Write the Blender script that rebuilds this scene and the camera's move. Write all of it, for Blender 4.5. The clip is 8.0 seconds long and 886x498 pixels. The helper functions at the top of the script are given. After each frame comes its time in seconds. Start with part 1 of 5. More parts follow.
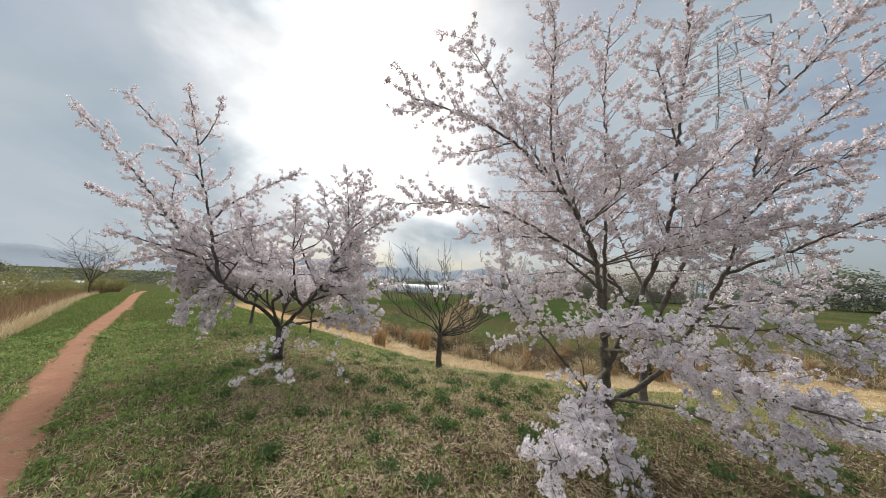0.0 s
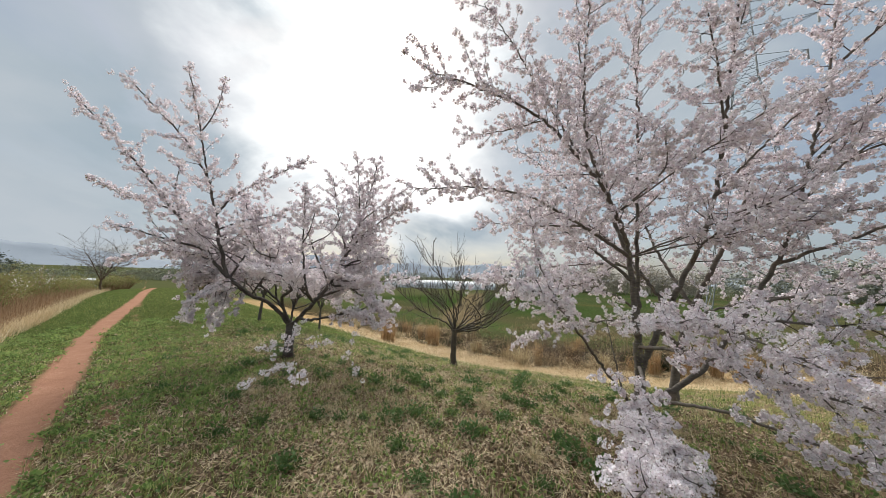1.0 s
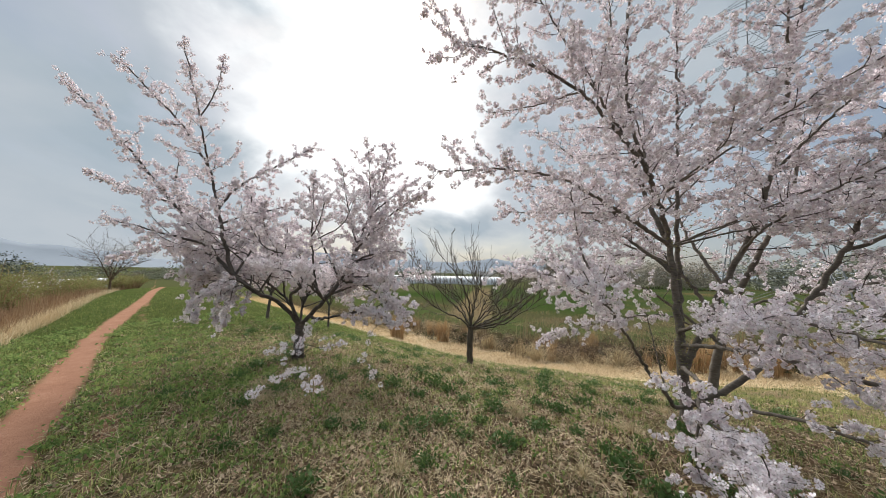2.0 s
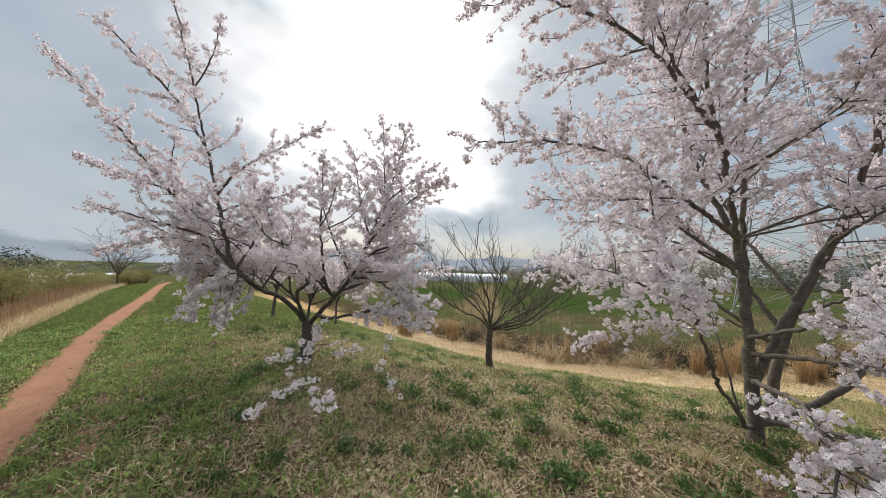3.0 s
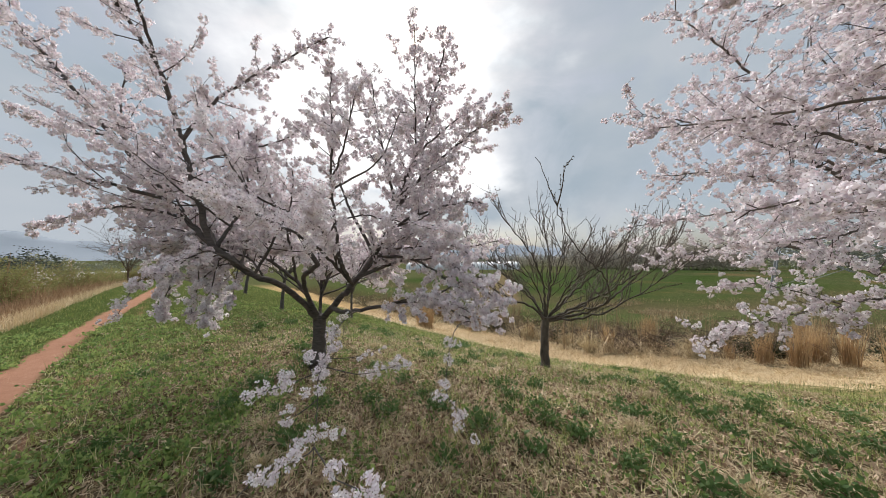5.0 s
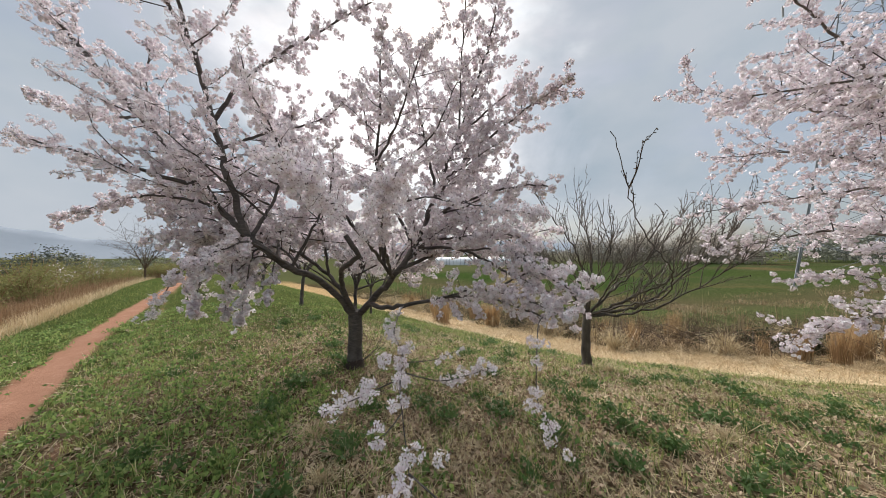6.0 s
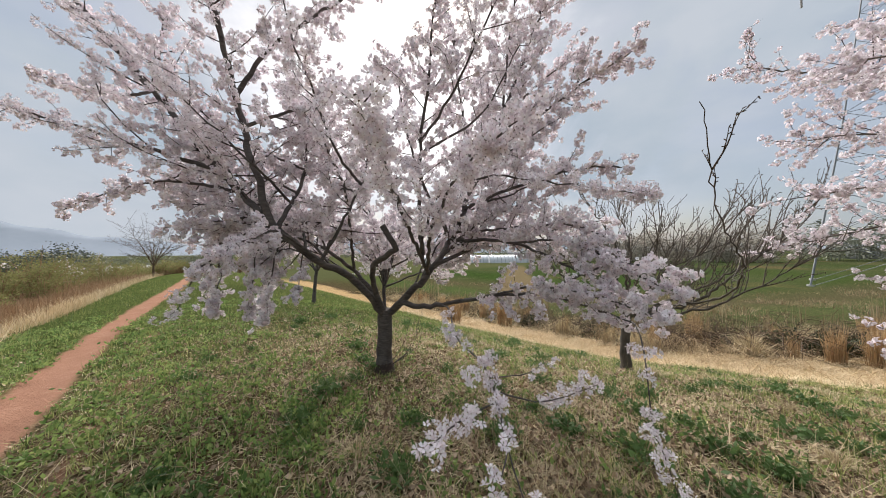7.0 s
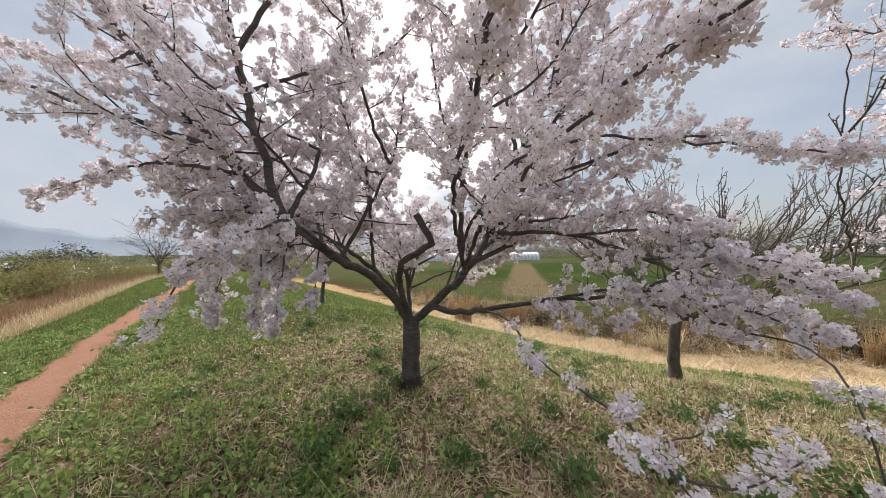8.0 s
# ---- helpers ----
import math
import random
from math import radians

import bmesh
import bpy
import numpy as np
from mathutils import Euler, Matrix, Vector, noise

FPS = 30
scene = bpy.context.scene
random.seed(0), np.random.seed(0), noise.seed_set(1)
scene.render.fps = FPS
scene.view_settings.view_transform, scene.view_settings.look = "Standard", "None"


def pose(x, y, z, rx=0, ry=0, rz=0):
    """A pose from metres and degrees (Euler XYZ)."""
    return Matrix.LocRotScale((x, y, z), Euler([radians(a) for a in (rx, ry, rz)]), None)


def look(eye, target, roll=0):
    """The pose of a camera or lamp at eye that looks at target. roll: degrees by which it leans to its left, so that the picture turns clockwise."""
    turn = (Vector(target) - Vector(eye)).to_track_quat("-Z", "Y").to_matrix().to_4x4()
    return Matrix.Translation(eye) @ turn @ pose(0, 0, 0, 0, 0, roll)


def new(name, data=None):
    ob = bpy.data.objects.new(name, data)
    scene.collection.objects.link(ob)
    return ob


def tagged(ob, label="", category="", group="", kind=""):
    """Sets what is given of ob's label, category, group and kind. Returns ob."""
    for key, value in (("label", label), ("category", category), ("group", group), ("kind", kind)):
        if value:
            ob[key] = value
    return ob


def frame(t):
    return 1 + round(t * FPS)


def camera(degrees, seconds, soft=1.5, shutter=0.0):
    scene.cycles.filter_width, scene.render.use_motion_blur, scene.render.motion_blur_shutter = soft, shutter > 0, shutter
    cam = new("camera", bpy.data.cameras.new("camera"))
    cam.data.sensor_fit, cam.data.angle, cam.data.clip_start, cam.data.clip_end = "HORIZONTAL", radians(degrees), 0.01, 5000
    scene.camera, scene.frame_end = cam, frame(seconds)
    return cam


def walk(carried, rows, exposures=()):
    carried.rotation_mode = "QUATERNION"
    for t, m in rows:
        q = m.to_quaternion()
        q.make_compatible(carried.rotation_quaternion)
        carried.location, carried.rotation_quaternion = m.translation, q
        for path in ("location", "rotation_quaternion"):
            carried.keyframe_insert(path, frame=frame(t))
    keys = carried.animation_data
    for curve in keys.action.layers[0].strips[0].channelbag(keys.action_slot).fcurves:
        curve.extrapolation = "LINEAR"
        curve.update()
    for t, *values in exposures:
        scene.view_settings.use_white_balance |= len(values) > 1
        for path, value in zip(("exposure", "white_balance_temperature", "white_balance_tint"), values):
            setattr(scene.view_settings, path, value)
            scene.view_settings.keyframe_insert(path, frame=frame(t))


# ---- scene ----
cam = camera(113.8, 8.0, soft=0.7)
PATH = [
    (0, (0.486, -0.739, 1.875), (0.346, 1.243, 2.101), 2.3),
    (0.5, (0.323, -0.583, 1.864), (0.167, 1.4, 2.071), 2.3),
    (1, (0.23, -0.416, 1.829), (0.058, 1.567, 2.023), 1.9),
    (2.5, (-0.219, 0.169, 1.799), (-0.436, 2.151, 1.949), 1.1),
    (3, (-0.388, 0.458, 1.767), (-0.623, 2.439, 1.909), 1.5),
    (3.5, (-0.484, 0.844, 1.646), (-0.74, 2.823, 1.779), 1.7),
    (4, (-0.581, 1.236, 1.606), (-0.855, 3.213, 1.727), 1.1),
    (4.5, (-0.826, 1.53, 1.572), (-1.115, 3.507, 1.671), 0.4),
    (4.7, (-0.947, 1.606, 1.575), (-1.231, 3.584, 1.655), 0.1),
    (5.8, (-1.547, 1.927, 1.477), (-1.882, 3.898, 1.534), -0.9),
    (6, (-1.635, 1.938, 1.507), (-1.977, 3.908, 1.546), -0.6),
    (6.2, (-1.757, 2.007, 1.459), (-2.083, 3.98, 1.513), -0.4),
    (6.5, (-1.884, 2.053, 1.481), (-2.239, 4.021, 1.511), -0.5),
    (7, (-2.085, 2.191, 1.462), (-2.452, 4.157, 1.488), -0.5),
    (7.5, (-2.264, 2.35, 1.478), (-2.644, 4.313, 1.495), -0.6),
    (8, (-2.487, 2.599, 1.443), (-2.878, 4.561, 1.455), -0.8),
]
walk(cam, [(t, look(eye, target, roll)) for t, eye, target, roll in PATH], [(0, 0.27, 6500, 8), (3, 0.28, 6500, 9.5), (4.5, 0.26, 6500, 10), (6.5, 0.35, 6500, 11.5), (8, 0.50, 6500, 13)])

# ---- light ----
SUN_AZ, SUN_EL = radians(-18.0), radians(39.0)      # azimuth from +y towards +x
SUN_DIR = Vector((math.sin(SUN_AZ) * math.cos(SUN_EL), math.cos(SUN_AZ) * math.cos(SUN_EL), math.sin(SUN_EL)))

sun = new("sun", bpy.data.lights.new("sun", "SUN"))
sun.data.energy, sun.data.angle, sun.data.color = 5.0, radians(75), (1.0, 0.965, 0.93)
sun.matrix_world = look(SUN_DIR * 50, (0, 0, 0))
# the thinnest cloud, which glows most, lies a little below the sun
GLOW_EL = radians(33.0)
GLOW_DIR = Vector((math.sin(SUN_AZ) * math.cos(GLOW_EL), math.cos(SUN_AZ) * math.cos(GLOW_EL), math.sin(GLOW_EL)))


def link(tree, a, b):
    tree.links.new(a, b)


def make_world():
    world = bpy.data.worlds.new("sky")
    scene.world = world
    world.use_nodes = True
    nt = world.node_tree
    nt.nodes.clear()
    N = nt.nodes.new
    out, bg_sky, bg_cloud = N("ShaderNodeOutputWorld"), N("ShaderNodeBackground"), N("ShaderNodeBackground")
    sky = N("ShaderNodeTexSky")
    sky.sky_type, sky.sun_disc = "NISHITA", False
    sky.sun_elevation, sky.sun_rotation = SUN_EL, SUN_AZ
    sky.dust_density = 3.0
    link(nt, sky.outputs[0], bg_sky.inputs[0])
    bg_sky.inputs[1].default_value = 0.085
    coord = N("ShaderNodeTexCoord")
    # cloud decks are wide and flat: squeeze the direction's height
    stretch = N("ShaderNodeMapping")
    stretch.inputs["Scale"].default_value = (1.0, 1.0, 1.7)
    link(nt, coord.outputs["Generated"], stretch.inputs[0])
    n1, n2 = N("ShaderNodeTexNoise"), N("ShaderNodeTexNoise")
    n1.inputs["Scale"].default_value, n1.inputs["Detail"].default_value, n1.inputs["Roughness"].default_value = 1.9, 7, 0.55
    n1.inputs["Distortion"].default_value = 0.5
    n2.inputs["Scale"].default_value, n2.inputs["Detail"].default_value = 3.2, 7
    link(nt, stretch.outputs[0], n1.inputs["Vector"])
    link(nt, stretch.outputs[0], n2.inputs["Vector"])
    tone = N("ShaderNodeValToRGB")
    e = tone.color_ramp.elements
    e[0].position, e[0].color = 0.33, (0.32, 0.385, 0.445, 1)
    e[1].position, e[1].color = 0.66, (0.425, 0.465, 0.51, 1)
    link(nt, n2.outputs["Fac"], tone.inputs[0])
    # thin cloud lights up round the sun
    dot = N("ShaderNodeVectorMath")
    dot.operation = "DOT_PRODUCT"
    dot.inputs[1].default_value = GLOW_DIR
    norm = N("ShaderNodeVectorMath")
    norm.operation = "NORMALIZE"
    link(nt, coord.outputs["Generated"], norm.inputs[0])
    link(nt, norm.outputs[0], dot.inputs[0])
    wob = N("ShaderNodeMath")
    wob.operation = "MULTIPLY_ADD"
    wob.inputs[1].default_value, wob.inputs[2].default_value = 0.40, -0.20
    both = N("ShaderNodeMath")
    both.operation = "MULTIPLY_ADD"
    both.inputs[1].default_value = 0.45
    link(nt, n2.outputs["Fac"], both.inputs[0])
    part1 = N("ShaderNodeMath")
    part1.operation = "MULTIPLY"
    part1.inputs[1].default_value = 0.55
    link(nt, n1.outputs["Fac"], part1.inputs[0])
    link(nt, part1.outputs[0], both.inputs[2])
    link(nt, both.outputs[0], wob.inputs[0])
    add = N("ShaderNodeMath")
    link(nt, dot.outputs["Value"], add.inputs[0])
    link(nt, wob.outputs[0], add.inputs[1])
    glow = N("ShaderNodeMapRange")
    glow.interpolation_type = "SMOOTHSTEP"
    glow.inputs["From Min"].default_value, glow.inputs["From Max"].default_value = 0.88, 1.0
    glow.inputs["To Min"].default_value, glow.inputs["To Max"].default_value = 0.0, 1.0
    link(nt, add.outputs[0], glow.inputs["Value"])
    mixc = N("ShaderNodeMix")
    mixc.data_type = "RGBA"
    link(nt, glow.outputs["Result"], mixc.inputs["Factor"])
    link(nt, tone.outputs[0], mixc.inputs["A"])
    mixc.inputs["B"].default_value = (1.15, 1.15, 1.15, 1)
    link(nt, mixc.outputs["Result"], bg_cloud.inputs[0])
    cover = N("ShaderNodeMapRange")
    cover.inputs["From Min"].default_value, cover.inputs["From Max"].default_value = 0.36, 0.56
    cover.inputs["To Min"].default_value, cover.inputs["To Max"].default_value = 0.35, 1.0
    link(nt, n1.outputs["Fac"], cover.inputs["Value"])
    cmax = N("ShaderNodeMath")
    cmax.operation = "MAXIMUM"
    link(nt, cover.outputs["Result"], cmax.inputs[0])
    link(nt, glow.outputs["Result"], cmax.inputs[1])
    mix = N("ShaderNodeMixShader")
    link(nt, cmax.outputs[0], mix.inputs[0])
    link(nt, bg_sky.outputs[0], mix.inputs[1])
    link(nt, bg_cloud.outputs[0], mix.inputs[2])
    link(nt, mix.outputs[0], out.inputs[0])


make_world()

# ---- materials ----
def base_mat(name, rough=0.8, spec=0.3):
    m = bpy.data.materials.new(name)
    m.use_nodes = True
    p = m.node_tree.nodes["Principled BSDF"]
    p.inputs["Roughness"].default_value = rough
    p.inputs["Specular IOR Level"].default_value = spec
    return m, m.node_tree, p


def noise_node(nt, scale, detail=4.0, rough=0.55, vec=None):
    n = nt.nodes.new("ShaderNodeTexNoise")
    n.inputs["Scale"].default_value, n.inputs["Detail"].default_value, n.inputs["Roughness"].default_value = scale, detail, rough
    if vec is not None:
        link(nt, vec, n.inputs["Vector"])
    return n


def ramp(nt, fac, stops):
    r = nt.nodes.new("ShaderNodeValToRGB")
    el = r.color_ramp.elements
    while len(el) < len(stops):
        el.new(0.5)
    for e, (pos, col) in zip(el, stops):
        e.position, e.color = pos, (*col, 1)
    link(nt, fac, r.inputs[0])
    return r.outputs[0]


def mixed(nt, fac, a, b, mode="MIX"):
    m = nt.nodes.new("ShaderNodeMix")
    m.data_type, m.blend_type = "RGBA", mode
    for sock, v in (("Factor", fac), ("A", a), ("B", b)):
        if isinstance(v, (int, float)):
            m.inputs[sock].default_value = v
        elif isinstance(v, tuple):
            m.inputs[sock].default_value = (*v, 1)
        else:
            link(nt, v, m.inputs[sock])
    return m.outputs["Result"]


def bumped(nt, p, height, strength, dist):
    b = nt.nodes.new("ShaderNodeBump")
    b.inputs["Strength"].default_value, b.inputs["Distance"].default_value = strength, dist
    link(nt, height, b.inputs["Height"])
    link(nt, b.outputs[0], p.inputs["Normal"])


def leafy(name, stops, rough=0.6, translucent=0.0, patch=1.5, pale=False):
    """Small thin things: colour varies from piece to piece and in patches; light passes through."""
    m, nt, p = base_mat(name, rough, 0.25)
    geo = nt.nodes.new("ShaderNodeNewGeometry")
    n = noise_node(nt, patch, 3.0, 0.5, geo.outputs["Position"])
    add = nt.nodes.new("ShaderNodeMath")
    add.operation = "MULTIPLY_ADD"
    add.inputs[1].default_value = 0.55
    link(nt, geo.outputs["Random Per Island"], add.inputs[0])
    sub = nt.nodes.new("ShaderNodeMath")
    sub.operation = "MULTIPLY"
    sub.inputs[1].default_value = 0.5
    link(nt, n.outputs["Fac"], sub.inputs[0])
    link(nt, sub.outputs[0], add.inputs[2])
    col = ramp(nt, add.outputs[0], stops)
    link(nt, col, p.inputs["Base Color"])
    if translucent:
        tr = nt.nodes.new("ShaderNodeBsdfTranslucent")
        link(nt, mixed(nt, 0.5, col, (0.88, 0.83, 0.83)) if pale else col, tr.inputs[0])
        ms = nt.nodes.new("ShaderNodeMixShader")
        ms.inputs[0].default_value = translucent
        link(nt, p.outputs[0], ms.inputs[1])
        link(nt, tr.outputs[0], ms.inputs[2])
        link(nt, ms.outputs[0], nt.nodes["Material Output"].inputs[0])
    return m


def bark_mat(name, dark, light, scale=1.0, lenticels=True):
    m, nt, p = base_mat(name, 0.85, 0.25)
    geo = nt.nodes.new("ShaderNodeNewGeometry")
    mp = nt.nodes.new("ShaderNodeMapping")
    mp.inputs["Scale"].default_value = (14 * scale, 14 * scale, 60 * scale if lenticels else 5 * scale)
    link(nt, geo.outputs["Position"], mp.inputs[0])
    n1 = noise_node(nt, 1.0, 6, 0.65, mp.outputs[0])
    n2 = noise_node(nt, 5.0, 4, 0.6, geo.outputs["Position"])
    c = ramp(nt, n1.outputs["Fac"], [(0.32, dark), (0.55, tuple(0.5 * (a + b) for a, b in zip(dark, light))), (0.72, light)])
    c = mixed(nt, 0.35, c, ramp(nt, n2.outputs["Fac"], [(0.35, dark), (0.7, light)]))
    link(nt, c, p.inputs["Base Color"])
    bumped(nt, p, n1.outputs["Fac"], 0.6, 0.01)
    return m


def plain_mat(name, a, b, scale=3.0, rough=0.7, bump=0.0, metal=0.0):
    m, nt, p = base_mat(name, rough)
    geo = nt.nodes.new("ShaderNodeNewGeometry")
    n = noise_node(nt, scale, 5, 0.6, geo.outputs["Position"])
    n2 = noise_node(nt, scale * 9, 3, 0.6, geo.outputs["Position"])
    c = ramp(nt, n.outputs["Fac"], [(0.35, a), (0.65, b)])
    c = mixed(nt, 0.3, c, ramp(nt, n2.outputs["Fac"], [(0.3, a), (0.7, b)]))
    link(nt, c, p.inputs["Base Color"])
    p.inputs["Metallic"].default_value = metal
    if bump:
        bumped(nt, p, n2.outputs["Fac"], bump, 0.02)
    return m


PETAL = leafy("petal", [(0.15, (0.66, 0.545, 0.59)), (0.40, (0.88, 0.79, 0.825)), (0.72, (0.97, 0.935, 0.95))], 0.55, 0.26, 9.0, True)
CALYX = leafy("calyx", [(0.2, (0.10, 0.035, 0.03)), (0.7, (0.16, 0.12, 0.04))], 0.6)
BARK = bark_mat("cherry_bark", (0.045, 0.038, 0.035), (0.19, 0.167, 0.152))
BARK_BROWN = bark_mat("brown_bark", (0.065, 0.054, 0.046), (0.27, 0.235, 0.195))
TWIG = plain_mat("twig_bark", (0.035, 0.024, 0.020), (0.085, 0.062, 0.052), 8.0, 0.75)
BARE_BARK = bark_mat("bare_bark", (0.045, 0.038, 0.031), (0.19, 0.165, 0.135), 1.0, False)
BARE_TWIG = plain_mat("bare_twig_bark", (0.055, 0.043, 0.034), (0.17, 0.14, 0.108), 8.0, 0.7)
GRASS = leafy("grass_blade", [(0.2, (0.105, 0.145, 0.038)), (0.5, (0.285, 0.335, 0.105)), (0.8, (0.60, 0.58, 0.25))], 0.6, 0.42, 0.9)
LAWN = leafy("lawn_blade", [(0.2, (0.06, 0.10, 0.025)), (0.5, (0.125, 0.17, 0.047)), (0.8, (0.285, 0.29, 0.105))], 0.6, 0.40, 0.9)
WEED = leafy("weed_leaf", [(0.2, (0.085, 0.155, 0.045)), (0.5, (0.195, 0.285, 0.082)), (0.85, (0.37, 0.44, 0.15))], 0.6, 0.45, 3.0)
CLUMP = leafy("clump_leaf", [(0.2, (0.038, 0.08, 0.024)), (0.5, (0.08, 0.145, 0.043)), (0.85, (0.16, 0.235, 0.08))], 0.6, 0.35, 3.0)
STRAW = leafy("straw", [(0.15, (0.28, 0.21, 0.12)), (0.5, (0.52, 0.42, 0.25)), (0.85, (0.80, 0.69, 0.47))], 0.7, 0.2, 1.3)
MOWN = leafy("mown_straw", [(0.15, (0.42, 0.305, 0.17)), (0.5, (0.62, 0.47, 0.275)), (0.85, (0.78, 0.65, 0.43))], 0.7, 0.15, 0.7)
LITTER = leafy("leaf_litter", [(0.15, (0.105, 0.066, 0.044)), (0.5, (0.32, 0.215, 0.135)), (0.85, (0.68, 0.53, 0.38))], 0.8, 0.0, 1.3)
REED = leafy("dry_reed", [(0.15, (0.12, 0.08, 0.045)), (0.5, (0.30, 0.215, 0.125)), (0.85, (0.50, 0.40, 0.24))], 0.7, 0.15, 0.4)
LEFT_REED = leafy("brown_reed", [(0.15, (0.18, 0.105, 0.055)), (0.5, (0.34, 0.215, 0.118)), (0.85, (0.50, 0.35, 0.21))], 0.75, 0.1, 0.3)
REED_TAN = leafy("tan_reed", [(0.15, (0.24, 0.15, 0.075)), (0.5, (0.44, 0.29, 0.15)), (0.85, (0.62, 0.45, 0.25))], 0.7, 0.2, 0.6)
DARK_LEAF = leafy("dark_leaf", [(0.2, (0.028, 0.034, 0.016)), (0.8, (0.07, 0.082, 0.034))], 0.7, 0.1, 0.8)
BRAMBLE = leafy("dead_stem", [(0.2, (0.06, 0.040, 0.028)), (0.8, (0.17, 0.115, 0.075))], 0.8, 0.0, 0.5)
BUSH = leafy("spring_leaf", [(0.2, (0.17, 0.165, 0.064)), (0.5, (0.25, 0.242, 0.094)), (0.85, (0.34, 0.33, 0.135))], 0.9, 0.35, 0.25)
# leaf colour greyed and lightened to carry the haze of distance
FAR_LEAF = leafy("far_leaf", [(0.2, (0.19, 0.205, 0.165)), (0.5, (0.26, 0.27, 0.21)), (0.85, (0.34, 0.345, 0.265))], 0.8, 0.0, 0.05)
FAR_DARK = leafy("far_conifer", [(0.2, (0.07, 0.085, 0.07)), (0.8, (0.13, 0.14, 0.11))], 0.8, 0.0, 0.05)
PLASTIC = plain_mat("greenhouse_film", (0.70, 0.72, 0.74), (0.82, 0.83, 0.84), 0.2, 0.4)
STEEL = plain_mat("galvanised_steel", (0.20, 0.215, 0.23), (0.28, 0.295, 0.31), 1.0, 0.6)
CONCRETE = plain_mat("concrete", (0.36, 0.355, 0.34), (0.52, 0.51, 0.49), 1.2, 0.85, 0.2)
WALL_PAINT = plain_mat("pale_wall", (0.34, 0.335, 0.33), (0.44, 0.43, 0.42), 0.3, 0.8)
ROOF_TIN = plain_mat("dark_roof", (0.06, 0.065, 0.075), (0.11, 0.115, 0.125), 0.4, 0.6)
# distance haze is put into this pale grey-blue base colour
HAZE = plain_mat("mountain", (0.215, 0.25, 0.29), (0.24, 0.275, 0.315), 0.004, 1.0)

# ---- building helpers ----
def raw_mesh(name, verts, sizes, loops, mats, mat_index=None, smooth=False):
    """A mesh from numpy arrays: verts (n,3), face sizes, flat vertex indices."""
    me = bpy.data.meshes.new(name)
    verts = np.ascontiguousarray(verts, dtype=np.float32)
    sizes = np.asarray(sizes, dtype=np.int32)
    loops = np.asarray(loops, dtype=np.int32)
    me.vertices.add(len(verts))
    me.vertices.foreach_set("co", verts.ravel())
    me.loops.add(len(loops))
    me.loops.foreach_set("vertex_index", loops)
    me.polygons.add(len(sizes))
    me.polygons.foreach_set("loop_start", np.r_[0, np.cumsum(sizes)[:-1]].astype(np.int32))
    for m in mats:
        me.materials.append(m)
    if mat_index is not None:
        me.polygons.foreach_set("material_index", np.asarray(mat_index, dtype=np.int32))
    if smooth:
        me.polygons.foreach_set("use_smooth", np.ones(len(sizes), dtype=bool))
    me.update(calc_edges=True)
    me.validate()
    return me


def part(name, me, parent=None, label="", kind=""):
    ob = new(name, me)
    ob.parent = parent
    return tagged(ob, label, kind=kind)


def thing(name, place, label, category, group="", kind=""):
    ob = new(name)
    ob.location = place
    ob.empty_display_size = 0.2
    return tagged(ob, label, category, group, kind)


class Soup:
    """Gathers faces of one size into one mesh."""

    def __init__(self):
        self.v, self.l, self.s, self.m, self.n = [], [], [], [], 0

    def add(self, verts, faces, mat=0):
        verts = np.asarray(verts, float).reshape(-1, 3)
        faces = np.asarray(faces, int)
        self.v.append(verts)
        self.l.append((faces + self.n).ravel())
        self.s.append(np.full(len(faces), faces.shape[1]))
        self.m.append(np.full(len(faces), mat))
        self.n += len(verts)

    def polys(self, verts, mat=0):
        """verts (k, c, 3): k separate polygons of c corners."""
        k, c = verts.shape[:2]
        if k:
            self.add(verts.reshape(-1, 3), np.arange(k * c).reshape(k, c), mat)

    def mesh(self, name, mats, smooth=False, origin=(0, 0, 0)):
        return raw_mesh(name, np.concatenate(self.v) - np.asarray(origin, float), np.concatenate(self.s), np.concatenate(self.l), mats, np.concatenate(self.m), smooth)

    def tube(self, pts, radii, sides=6, mat=0, cap=True):
        pts = np.asarray(pts, float)
        radii = np.asarray(radii, float)
        tan = np.gradient(pts, axis=0)
        tan /= np.linalg.norm(tan, axis=1, keepdims=True) + 1e-9
        side = np.cross(tan[0], (0.31, 0.2, 0.93))
        if np.linalg.norm(side) < 0.1:
            side = np.cross(tan[0], (1, 0, 0))
        rings = []
        a = np.arange(sides) * 2 * np.pi / sides
        for p, t, r in zip(pts, tan, radii):
            side = side - t * (side @ t)
            side /= np.linalg.norm(side) + 1e-9
            up = np.cross(t, side)
            rings.append(p + r * (np.cos(a)[:, None] * side + np.sin(a)[:, None] * up))
        v = np.concatenate(rings)
        n = len(pts)
        i = np.arange(n - 1)[:, None] * sides
        j = np.arange(sides)[None]
        k = (j + 1) % sides
        f = np.stack([i + j, i + k, i + sides + k, i + sides + j], -1).reshape(-1, 4)
        self.add(v, f, mat)
        if cap:
            for ring in (rings[0][::-1], rings[-1]):
                self.polys(ring[None], mat)


